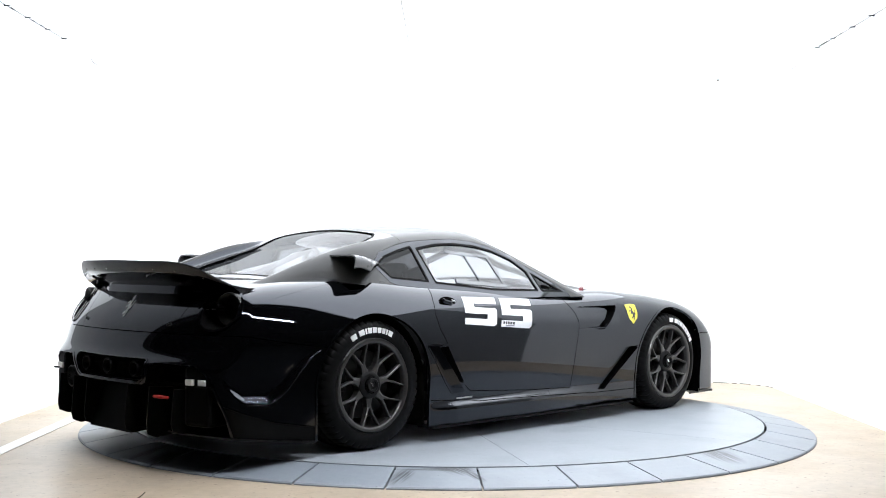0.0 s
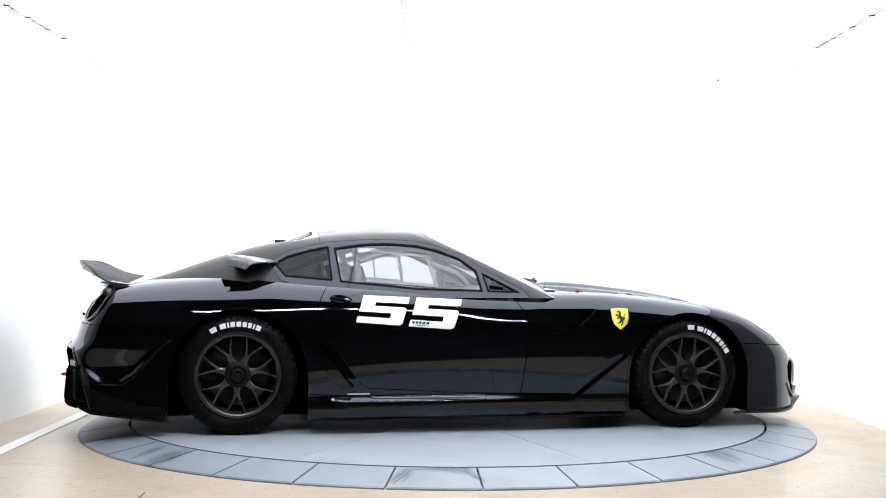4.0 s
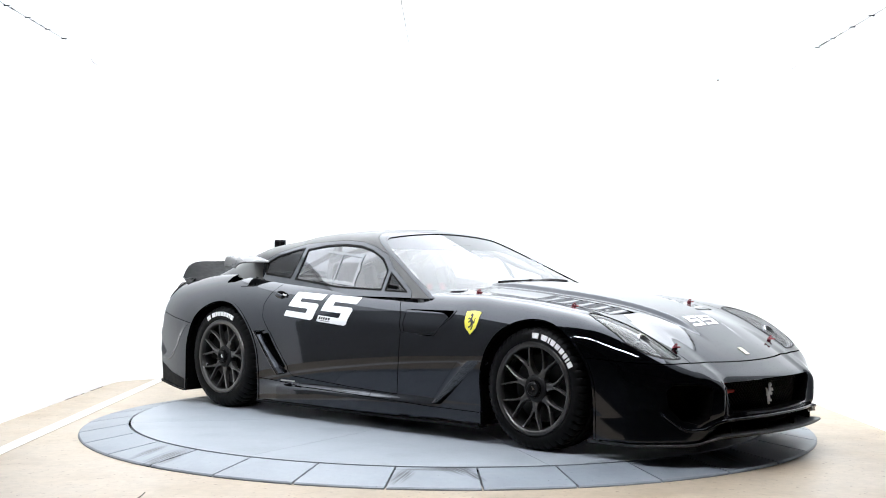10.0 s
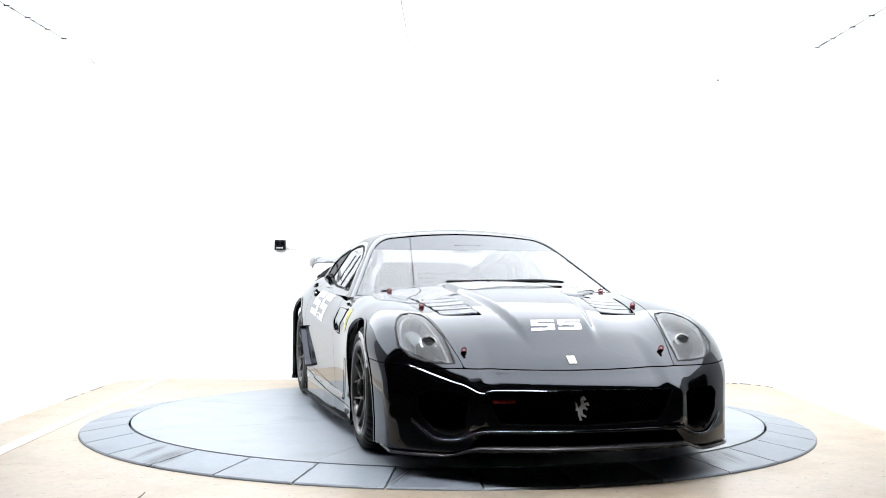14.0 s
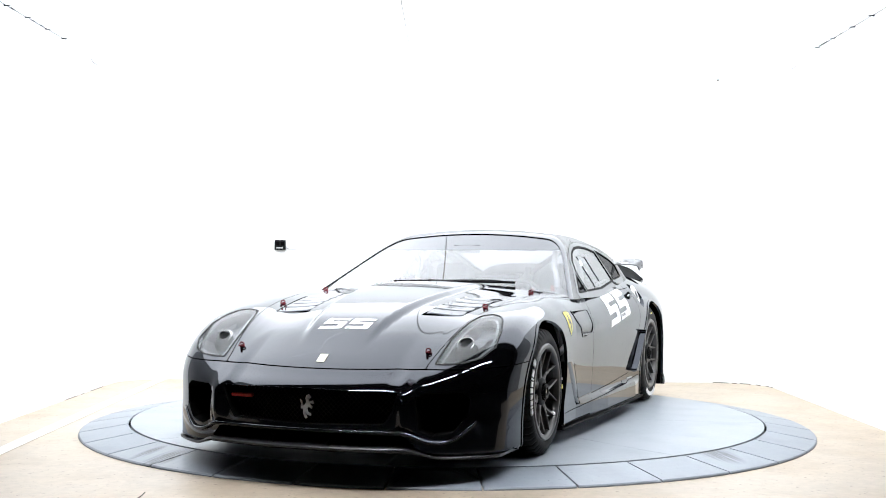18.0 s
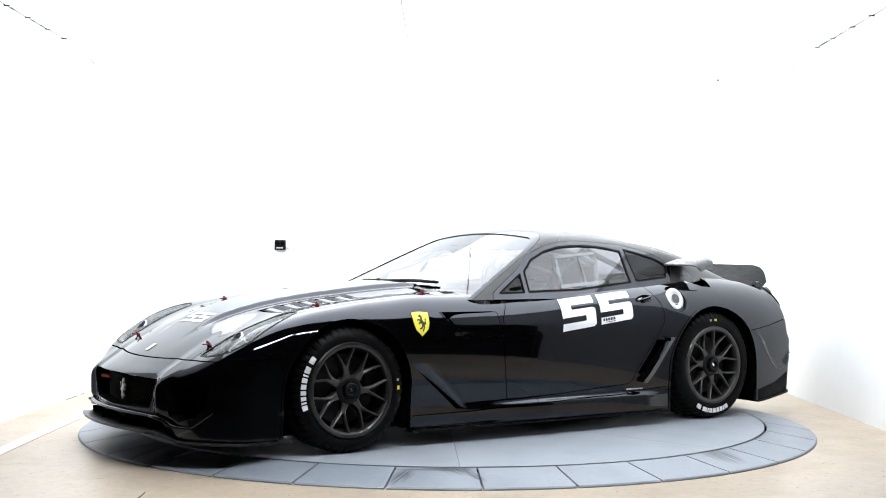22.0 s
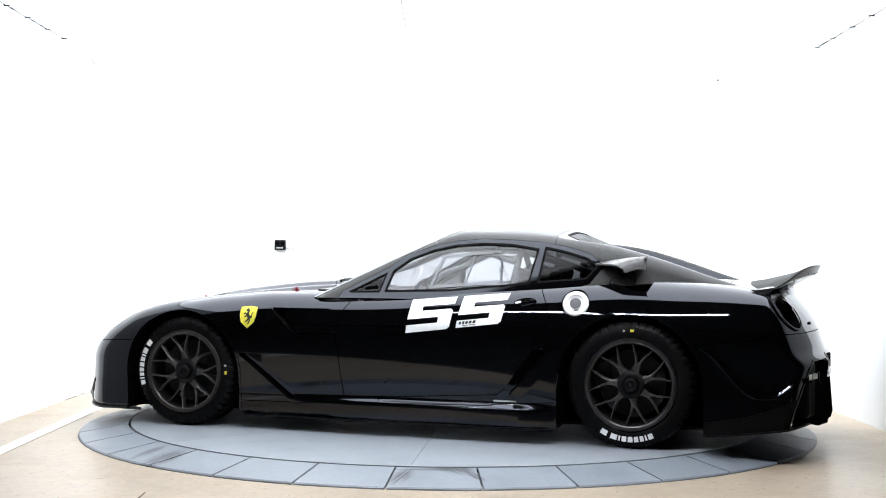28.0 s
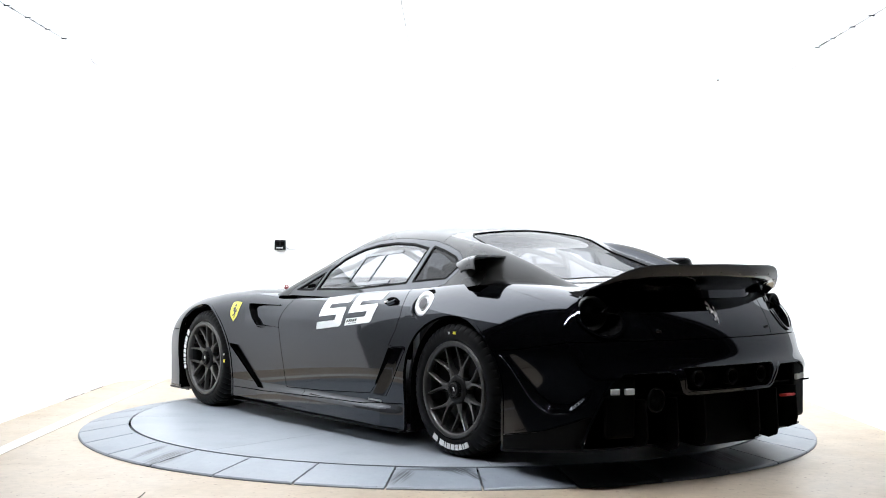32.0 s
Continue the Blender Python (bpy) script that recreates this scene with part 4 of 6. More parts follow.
# ---- roof, pillars and glass ----
SIDE_GLASS = poly([(0.10, 0.838), (-0.30, 0.848), (-0.77, 0.893), (-0.80, 1.10), (-0.63, 1.127), (-0.46, 1.134), (-0.29, 1.122), (-0.154, 1.092), (-0.018, 1.038), (0.075, 0.965)], "xz")
FRONT_CORNER = poly([(0.335, 0.832), (0.128, 0.836), (0.105, 0.955)], "xz")
QUARTER_GLASS = poly([(-0.815, 0.90), (-0.833, 1.112), (-0.95, 1.088), (-1.085, 1.05), (-1.165, 1.003), (-1.10, 0.924)], "xz")
REAR_GLASS = both(poly([(-0.90, -0.1), (-0.92, 0.44), (-0.97, 0.485), (-1.50, 0.485), (-1.68, 0.46), (-1.74, -0.1)], "xy"), above(0.88))
SCREEN = lambda x, y, z: np.maximum(cabin_sides(x, y, z) - screen_f(x, y, z), 0.5 - z)


def window(name, phi, band, glass, label="", inset=0.004, seal=VOID, cover=None):
    """Takes a window out of the cabin: a black band, and the pane inside it."""
    global cabin
    whole = keep(cabin, phi, 0.0)
    cabin = keep(cabin, inverse(phi), -0.0015)
    frame_ob = shell(name + "_frame", keep(whole, inverse(phi), band), seal, car, "", 0.01, 0.0015)
    pane = keep(whole, phi, -band)
    if cover:
        shell("sun_strip", keep(pane, cover), PAINT, car, "glossy black sun strip across the windscreen's top", 0, -inset)
        pane = keep(pane, inverse(cover))
    ob = shell(name, pane, glass, car, label, 0, -inset)
    ob.visible_shadow = False
    return frame_ob, ob


window("windscreen", SCREEN, 0.028, GLASS, "clear curved windscreen", 0.004, PAINT, above(1.10))
window("rear_window", REAR_GLASS, 0.012, REAR_PANE, "lightly tinted rear window between two buttresses")
for side, s in SIDES:
    window("side_window", both(SIDE_GLASS, side), 0.011, SIDE_PANE, "clear plastic side window with a sliding hatch")
    window("corner_panel", both(FRONT_CORNER, side), 0.008, SMOKED)
    window("quarter_window", both(QUARTER_GLASS, side), 0.010, SMOKED, "smoked quarter window")
SURROUND = poly([(0.385, 0.80), (0.362, 0.842), (0.105, 0.985), (0.0, 1.062), (-0.154, 1.117), (-0.29, 1.147), (-0.46, 1.159), (-0.63, 1.152), (-0.83, 1.138), (-0.96, 1.112), (-1.10, 1.073), (-1.195, 1.005), (-1.12, 0.90), (-0.8, 0.80)], "xz")
for side, s in SIDES:
    shell("window_surround", keep(cabin, both(SURROUND, side), -0.0012), PAINT, car, "glossy black frame round the side windows")
    cabin = keep(cabin, inverse(both(SURROUND, side)), -0.0012)
rear_part = keep(cabin, behind(-0.885), -0.0015)
shell("roof", keep(cabin, ahead(-0.885), -0.0015), SATIN, car, "satin dark grey roof skin and pillars")
INNER = lambda x, y, z: np.abs(y) - 0.575
shell("rear_pillar", keep(rear_part, inverse(INNER)), SATIN, car, "satin dark grey buttress pillars")
shell("buttress_lining", keep(rear_part, INNER), PAINT, car, "glossy black inner face of the buttresses")


# ---- wheels ----
def on_tyre(r, y, a):
    return Vector((r * math.cos(a), y, r * math.sin(a)))


def tyre_mesh(radius, width, rim):
    """A slick-shouldered tyre with cut blocks at the edge of its tread."""
    seg = 288
    half = width / 2
    rows = [(-half + 0.02, rim - 0.012), (-half + 0.006, rim + 0.004), (-half, rim + 0.025), (-half + 0.004, radius - 0.035), (-half + 0.022, radius - 0.008), (-half + 0.05, radius),
            (-0.045, radius + 0.001), (-0.037, radius - 0.007), (-0.029, radius + 0.001), (0.029, radius + 0.001), (0.037, radius - 0.007), (0.045, radius + 0.001),
            (half - 0.05, radius), (half - 0.022, radius - 0.008), (half - 0.004, radius - 0.035), (half, rim + 0.025), (half - 0.003, rim + 0.012), (half - 0.008, rim + 0.003), (half - 0.02, rim - 0.012)]
    bm = bmesh.new()
    rings = []
    for k, (y, r) in enumerate(rows):
        ring = []
        for i in range(seg):
            cut = 0.011 if (k in (4, 5, 12, 13) and i % 6 == 0) else 0.0
            shift = 2 if k in (5, 12) else 0
            a = 2 * math.pi * (i + shift * 0.5) / seg
            ring.append(bm.verts.new(((r - cut) * math.cos(a), y, (r - cut) * math.sin(a))))
        rings.append(ring)
    for r0, r1 in zip(rings, rings[1:]):
        for i in range(seg):
            bm.faces.new((r0[i], r0[(i + 1) % seg], r1[(i + 1) % seg], r1[i]))
    bmesh.ops.recalc_face_normals(bm, faces=bm.faces)
    return bm


def spoke(rim, face, split):
    """One of seven forked spokes: a stem from the hub that parts into two arms up to the rim."""
    bm = bmesh.new()

    def bar(a, b, wa, wb, ta, tb):
        a, b = Vector(a), Vector(b)
        d = (b - a).normalized()
        side = Vector((0, 1, 0)).cross(d).normalized()
        n = 5
        rows = []
        for i in range(n + 1):
            u = i / n
            c = a.lerp(b, u)
            w, t = (wa + (wb - wa) * u) / 2, ta + (tb - ta) * u
            rows.append([bm.verts.new(c + side * x + Vector((0, y, 0))) for x, y in ((-w, -t), (-w, -0.004), (-w * 0.45, 0.0), (w * 0.45, 0.0), (w, -0.004), (w, -t))])
        for r0, r1 in zip(rows, rows[1:]):
            for q in range(6):
                bm.faces.new((r0[q], r0[(q + 1) % 6], r1[(q + 1) % 6], r1[q]))
        bm.faces.new(rows[0][::-1])
        bm.faces.new(rows[-1])
    fork = 0.126
    bar((0.058, face - 0.020, 0), (0.082, face - 0.019, 0), 0.062, 0.040, 0.05, 0.045)
    bar((0.082, face - 0.019, 0), (0.104, face - 0.018, 0), 0.040, 0.030, 0.045, 0.042)
    bar((0.104, face - 0.018, 0), (fork, face - 0.016, 0), 0.030, 0.031, 0.042, 0.038)
    for s in (-1, 1):
        a = s * split
        end = Vector(((rim - 0.006) * math.cos(a), face + 0.004, (rim - 0.006) * math.sin(a)))
        first = Vector((fork - 0.006, face - 0.016, s * 0.0075))
        mid = first.lerp(end, 0.30) + Vector((0.006, 0, -s * 0.0012))
        bar(first, mid, 0.0145, 0.0112, 0.036, 0.032)
        bar(mid, end, 0.0112, 0.0085, 0.032, 0.028)
    bmesh.ops.recalc_face_normals(bm, faces=bm.faces)
    return bm


def wheel_set():
    rim = 0.252
    shared = {}
    for name, x, s, radius, width, letters, marks, turn in (("front", 1.375, 1, 0.335, 0.285, (-18, 39), (180,), -9.5), ("rear", -1.375, 1, 0.351, 0.31, (-115, -58), (92,), 17.5),
                                                            ("front", 1.375, -1, 0.335, 0.285, (90, 27), (), 29.2), ("rear", -1.375, -1, 0.351, 0.31, (122, 64), (), 27.4)):
        half = width / 2
        face = half - 0.012
        if name not in shared:
            prof = [(-half + 0.02, rim - 0.012), (-half + 0.02, rim - 0.03), (half - 0.07, rim - 0.038), (half - 0.03, rim - 0.026), (half - 0.014, rim - 0.016), (half - 0.004, rim - 0.014), (half - 0.002, rim - 0.004), (half - 0.008, rim + 0.003), (half - 0.02, rim)]
            me = {}
            for key, bm in (("rim", lathe(prof, 96)), ("tyre", tyre_mesh(radius, width, rim)), ("spoke", spoke(rim - 0.014, face, radians(15.0))),
                            ("brake_disc", lathe([(face - 0.085, 0.07), (face - 0.085, 0.185), (face - 0.115, 0.185), (face - 0.115, 0.07)], 64, close=True)),
                            ("hub", lathe([(face - 0.06, 0.080), (face - 0.022, 0.076), (face - 0.012, 0.070), (face - 0.008, 0.060), (face - 0.008, 0.048), (face - 0.02, 0.046), (face - 0.02, 0.0005)], 40)),
                            ("centre_nut", lathe([(face - 0.02, 0.040), (face + 0.008, 0.038), (face + 0.012, 0.033), (face + 0.010, 0.024), (face + 0.002, 0.022), (face + 0.002, 0.0005)], 30)),
                            ("rim_lip", lathe([(half - 0.030, rim - 0.030), (half - 0.008, rim - 0.026), (half - 0.001, rim - 0.022), (half + 0.002, rim - 0.012), (half + 0.001, rim - 0.001), (half - 0.008, rim + 0.005)], 96))):
                m = bpy.data.meshes.new(key)
                for f in bm.faces:
                    f.smooth = key not in ("spoke", "centre_nut")
                bm.to_mesh(m)
                bm.free()
                m.materials.append({"rim": RIM_BARREL, "tyre": RUBBER, "spoke": RIM, "brake_disc": DISC_BRAKE, "hub": PLASTIC, "rim_lip": RIM_LIP, "centre_nut": PLASTIC}[key])
                if key not in ("spoke", "centre_nut"):
                    m.set_sharp_from_angle(angle=radians(50))
                me[key] = m
            shared[name] = me
        me = shared[name]
        rim_ob = hung("wheel", me["rim"], car, "dark gunmetal wheel with seven forked spokes")
        outer = 0.955 if name == "front" else 0.962
        rim_ob.location = (x, s * (outer - half), radius)
        rim_ob.rotation_euler = (0, 0, 0 if s > 0 else math.pi)
        hung("tyre", me["tyre"], rim_ob, "black racing tyre with white sidewall marks")
        for i in range(7):
            sp = hung("spoke", me["spoke"], rim_ob)
            sp.rotation_euler = (0, -radians(90 + turn + i * 360 / 7), 0)
        for key in ("brake_disc", "hub", "centre_nut", "rim_lip"):
            hung(key, me[key], rim_ob)
        part("caliper", boxed((0.10, 0.07, 0.16), pose(-0.17 if name == "front" else 0.17, face - 0.10, 0.05, 0, 0, 0), 0.015), PLASTIC, rim_ob)
        # two small drops of light metal on the nut's crest, and its ring of notches
        bm = bmesh.new()
        for px, pz, w, h in ((0.0, 0.002, 0.010, 0.018), (0.006, 0.010, 0.010, 0.006), (-0.006, -0.004, 0.008, 0.005)):
            box(bm, (w, 0.002, h), pose(px, face + 0.0035, pz, 0, 20, 0))
        part("nut_emblem", bm, CHROME, rim_ob)
        bm = bmesh.new()
        for i in range(20):
            a = i * math.pi / 10
            box(bm, (0.006, 0.014, 0.005), Matrix.Rotation(-a, 4, "Y") @ pose(0.043, face - 0.006, 0))
        part("nut_teeth", bm, PLASTIC, rim_ob)
        # white sidewall marks: plain bars on a curve, in wheel space (mirrored on the right side)
        def wall_bar(a0, a1, r0, r1):
            a0, a1 = (a0, a1) if s > 0 else (math.pi - a1, math.pi - a0)
            bmx = bmesh.new()
            n = 3
            rows = [[bmx.verts.new(on_tyre(r, half + 0.0016, a0 + (a1 - a0) * k / n)) for r in (r0, r1)] for k in range(n + 1)]
            low = [[bmx.verts.new(on_tyre(r, half - 0.004, a0 + (a1 - a0) * k / n)) for r in (r0, r1)] for k in range(n + 1)]
            for k in range(n):
                bmx.faces.new((rows[k][0], rows[k][1], rows[k + 1][1], rows[k + 1][0]))
                bmx.faces.new((rows[k][0], rows[k + 1][0], low[k + 1][0], low[k][0]))
                bmx.faces.new((rows[k][1], rows[k + 1][1], low[k + 1][1], low[k][1]))
            for k in (0, n):
                bmx.faces.new((rows[k][0], rows[k][1], low[k][1], low[k][0]))
            bmesh.ops.recalc_face_normals(bmx, faces=bmx.faces)
            return bmx
        a0, a1 = radians(letters[0]), radians(letters[1])
        rc = (rim + radius) / 2 - 0.004
        widths = [1.0, 0.12, 0.95, 0.26, 0.68, 0.68, 0.62, 0.55, 0.26, 0.72]
        total, at = sum(widths) + 0.22 * (len(widths) - 1), 0.0
        if s > 0:
            a0, a1 = a1, a0
        for k, w in enumerate(widths):
            u0, u1 = at / total, (at + w) / total
            at += w + 0.22
            if k == 1:
                continue
            x0, x1 = a0 + (a1 - a0) * u0, a0 + (a1 - a0) * u1
            part("sidewall_mark", wall_bar(min(x0, x1), max(x0, x1), rc - 0.0145, rc + 0.0145), WHITE_DECAL, rim_ob, "plain white bar on the tyre wall")
        for deg in marks:
            a = radians(deg)
            part("sidewall_mark", wall_bar(a - 0.035, a + 0.035, rc - 0.007, rc + 0.007), YELLOW, rim_ob, "small yellow bar on the tyre wall")
            part("sidewall_mark", wall_bar(a - 0.17, a - 0.13, rc - 0.006, rc + 0.006), GREY_PLASTIC, rim_ob, "small grey bar on the tyre wall")
        # the dark well behind the wheel
        well = arch_well(x, s, 0.415)
        hung("wheel_well", well, car)


def arch_well(x, s, r):
    """A half drum over the wheel, closed towards the middle of the car."""
    bm = bmesh.new()
    n = 24
    outs, ins = [], []
    pts = [(x + r, 0.09)] + [(x + r * math.cos(math.pi * i / n), 0.33 + r * math.sin(math.pi * i / n)) for i in range(n + 1)] + [(x - r, 0.09)]
    for px, pz in pts:
        outs.append(bm.verts.new((px, s * 0.92, min(pz, float(top_z(np.array(px), np.array(0.92))) - 0.05))))
        ins.append(bm.verts.new((px, s * 0.56, min(pz, float(top_z(np.array(px), np.array(0.56))) - 0.05))))
    for i in range(len(pts) - 1):
        bm.faces.new((outs[i], outs[i + 1], ins[i + 1], ins[i]))
    bm.faces.new(ins)
    bmesh.ops.recalc_face_normals(bm, faces=bm.faces)
    me = bpy.data.meshes.new("wheel_well")
    bm.to_mesh(me)
    bm.free()
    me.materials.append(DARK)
    return me


wheel_set()

# ---- numbers and badges ----
FIVE = [(0, 1), (1, 1), (1, 0.77), (0.30, 0.77), (0.30, 0.635), (0.94, 0.635), (1, 0.57), (1, 0.07), (0.94, 0), (0, 0), (0, 0.23), (0.70, 0.23), (0.70, 0.405), (0.0, 0.405)]


def on_quad(quad, u, v):
    """Between four corners: top left, top right, bottom right, bottom left."""
    tl, tr, br, bl = [np.array(q, float) for q in quad]
    return tuple(((bl * (1 - u) + br * u) * (1 - v) + (tl * (1 - u) + tr * u) * v).tolist())


def decal(name, outline, axes, mat, surface, extra, parent=car, label="", lift=0.0016, detail=2):
    phi = poly(outline, axes, 0.0, True)
    near = keep(surface, both(phi, extra), 0.03)
    fine = finer(near, detail)
    return shell(name, keep(keep(fine, extra), phi), mat, parent, label, 0, lift)


def numbers(quad, axes, surface, extra, bars, label):
    for i in (0, 1):
        pts = [on_quad(quad, (u * 0.465 + 0.535 * i), v) for u, v in FIVE]
        decal("number_five", pts, axes, WHITE_DECAL, surface, extra, car, label, 0.0016, 3)
    if bars:
        for u0, u1, v0, v1 in ((0.56, 0.585, 0.1, 0.19), (0.595, 0.62, 0.1, 0.19), (0.63, 0.655, 0.1, 0.19), (0.665, 0.695, 0.1, 0.19), (0.705, 0.735, 0.1, 0.19), (0.60, 0.74, 0.045, 0.065)):
            decal("number_mark", [on_quad(quad, u, v) for u, v in ((u0, v1), (u1, v1), (u1, v0), (u0, v0))], axes, DARK_DECAL, surface, extra, car, "small dark bar", 0.0026, 3)


numbers([(-0.636, 0.815), (-0.036, 0.791), (-0.102, 0.614), (-0.688, 0.659)], "xz", body_all, RIGHT, True, "bold white number five on the door")
numbers([(-0.093, 0.796), (-0.675, 0.842), (-0.641, 0.672), (-0.073, 0.605)], "xz", body_all, LEFT, True, "bold white number five on the door")
numbers([(1.795, -0.115), (1.79, 0.155), (1.885, 0.14), (1.895, -0.14)], "xy", body_all, above(0.5), False, "white number five on the hood")

SHIELD = [(0, 0.96), (0.25, 0.985), (0.5, 1.0), (0.75, 0.985), (1, 0.96), (0.985, 0.55), (0.88, 0.28), (0.5, 0.0), (0.12, 0.28), (0.015, 0.55)]
PRANCER = [(0.42, 1.0), (0.28, 0.88), (0.35, 0.81), (0.45, 0.84), (0.40, 0.70), (0.19, 0.75), (0.10, 0.62), (0.19, 0.60), (0.26, 0.66), (0.37, 0.60), (0.20, 0.50), (0.25, 0.41), (0.42, 0.50), (0.50, 0.42),
           (0.46, 0.28), (0.27, 0.20), (0.30, 0.12), (0.53, 0.18), (0.60, 0.32), (0.61, 0.20), (0.49, 0.03), (0.61, 0.0), (0.74, 0.22), (0.74, 0.40), (0.88, 0.40), (0.85, 0.60), (0.95, 0.80), (0.80, 0.70), (0.76, 0.53), (0.67, 0.55), (0.57, 0.67), (0.60, 0.86), (0.53, 0.96)]
for side, s in SIDES:
    flip = (lambda u: u) if s < 0 else (lambda u: 1 - u)
    quad = [(0.884, 0.742), (0.992, 0.742), (0.992, 0.610), (0.884, 0.610)]
    decal("shield_edge", [on_quad(quad, (u - 0.5) * 1.07 + 0.5, (v - 0.5) * 1.06 + 0.5) for u, v in SHIELD], "xz", DARK_DECAL, body_all, side, car, "thin dark border of the shield", 0.0012, 3)
    decal("shield_badge", [on_quad(quad, u, v) for u, v in SHIELD], "xz", YELLOW, body_all, side, car, "yellow shield badge on the fender", 0.0022, 3)
    decal("shield_emblem", [on_quad(quad, flip(u) * 0.7 + 0.15, v * 0.72 + 0.18) for u, v in PRANCER], "xz", DARK_DECAL, body_all, side, car, "plain dark emblem shape", 0.0030, 3)
    decal("skirt_mark", [on_quad([(-0.735, 0.238), (-0.60, 0.238), (-0.60, 0.229), (-0.735, 0.229)], u, v) for u, v in ((0, 1), (1, 1), (1, 0), (0, 0))], "xz", GREY_PLASTIC, body_all, side, car, "thin pale bar on the skirt", 0.002, 3)
decal("hood_badge", [(2.09, -0.022), (2.09, 0.022), (2.145, 0.022), (2.145, -0.022)], "xy", material("pale_yellow_badge", (0.75, 0.72, 0.55), 0.3), body_all, above(0.45), car, "small pale badge on the hood", 0.003, 3)
decal("tail_emblem", [on_quad([(0.04, 0.825), (-0.04, 0.825), (-0.04, 0.71), (0.04, 0.71)], u, v) for u, v in PRANCER], "yz", EMBLEM, body_all, behind(-2.0), car, "chrome emblem on the boot lid", 0.004, 3)


# ---- front: mesh, splitter, lamps, hood fittings ----
def surface_point(x, y, z0=1.0):
    """The body's top at x, y."""
    zs = np.linspace(z0, 0.3, 1400)
    f = body_f(np.full_like(zs, x), np.full_like(zs, y), zs)
    return float(zs[np.argmax(f < 0)])


def front_x(y, z):
    xs = np.linspace(2.5, 1.5, 2000)
    return float(xs[np.argmax(body_f(xs, np.full_like(xs, y), np.full_like(xs, z)) < 0)])


def rear_x(y, z):
    xs = np.linspace(-2.6, -1.6, 2000)
    return float(xs[np.argmax(body_f(xs, np.full_like(xs, y), np.full_like(xs, z)) < 0)])


def side_place(x, z):
    ys = np.linspace(1.1, 0.5, 1500)
    return float(ys[np.argmax(body_f(np.full_like(ys, x), ys, np.full_like(ys, z)) < 0)])


def grille():
    """A black diamond mesh set back in the mouth."""
    bm = bmesh.new()
    for k in range(-40, 41):
        for d in (-1, 1):
            pts = []
            for i in range(13):
                z = 0.225 + 0.18 * i / 12
                y = k * 0.026 + d * (i / 12 - 0.5) * 0.18
                lim = 0.40 + (z - 0.225) * 0.42
                if abs(y) < lim:
                    pts.append((front_x(min(abs(y), 0.42), z) - 0.075 - 0.004 * d, y, z))
            if len(pts) > 1:
                t = pipe(pts, 0.0028, 4, 1)
                me = bpy.data.meshes.new("tmp")
                t.to_mesh(me)
                t.free()
                bm.from_mesh(me)
                bpy.data.meshes.remove(me)
    part("grille_mesh", bm, MESH, car, "black diamond mesh grille")


grille()
bm = slab([on_quad([(-0.046, 0.060), (0.046, 0.060), (0.046, -0.060), (-0.046, -0.060)], 1 - u, v) for u, v in PRANCER], 0.008, None)
bm.transform(Matrix(((0, 0, 1, 2.272), (1, 0, 0, 0), (0, 1, 0, 0.31), (0, 0, 0, 1))))
part("grille_emblem", bm, EMBLEM, car, "pale metal emblem on the grille")
bm = boxed((0.03, 0.115, 0.018), pose(2.235, -0.385, 0.347, 0, 8, 4), 0.006)
part("tow_strap", bm, RED_STRAP, car, "red tow strap in the grille")


def splitter():
    """The thin lip under the nose, and its turned-up strip."""
    bm = bmesh.new()
    rows = []
    for i in range(97):
        y = -0.90 + 1.80 * i / 96
        a = abs(y)
        side = float(step(0.47, 0.66, np.array(a)))
        z = 0.134 - 0.046 * float(step(0.50, 0.68, np.array(a)))
        x = (2.418 - 0.11 * (a / 0.6) ** 2) * (1 - side) + (front_x(min(a, 0.91), 0.13) + 0.016) * side
        rows.append([bm.verts.new(c) for c in ((x - 0.004, y, z + 0.006), (x, y, z + 0.002), (x, y, z - 0.004), (x - 0.006, y, z - 0.008), (min(x - 0.3, 1.9), y, z - 0.010), (min(x - 0.3, 1.9), y, z + 0.006))])
    for a, b in zip(rows, rows[1:]):
        for q in range(6):
            bm.faces.new((a[q], b[q], b[(q + 1) % 6], a[(q + 1) % 6]))
    bm.faces.new(rows[0])
    bm.faces.new(rows[-1][::-1])
    bmesh.ops.recalc_face_normals(bm, faces=bm.faces)
    part("splitter", bm, AERO, car, "thin satin black splitter blade, raised under the grille")
    bm = bmesh.new()
    rows = []
    for i in range(81):
        y = -0.81 + 1.62 * i / 80
        a = abs(y)
        z = 0.165 + 0.045 * float(step(0.64, 0.50, np.array(a))) + 0.12 * float(step(0.69, 0.87, np.array(a)))
        x = front_x(a, z) + 0.004
        fade = 0.12 + 0.88 * float(step(0.82, 0.60, np.array(a)))
        rows.append([bm.verts.new(c) for c in ((x - 0.01, y, z + 0.012), (x + 0.030 * fade, y, z + 0.002), (x + 0.030 * fade, y, z - 0.008), (x - 0.01, y, z - 0.014))])
    for a, b in zip(rows, rows[1:]):
        for q in range(4):
            bm.faces.new((a[q], b[q], b[(q + 1) % 4], a[(q + 1) % 4]))
    bm.faces.new(rows[0])
    bm.faces.new(rows[-1][::-1])
    bmesh.ops.recalc_face_normals(bm, faces=bm.faces)
    part("bumper_lip", bm, PAINT, car, "", True)
    for y in (-0.45, -0.15, 0.15, 0.45):
        part("splitter_stay", boxed((0.03, 0.004, 0.035), pose(front_x(abs(y), 0.16) + 0.014, y, 0.155)), VOID, car)


splitter()

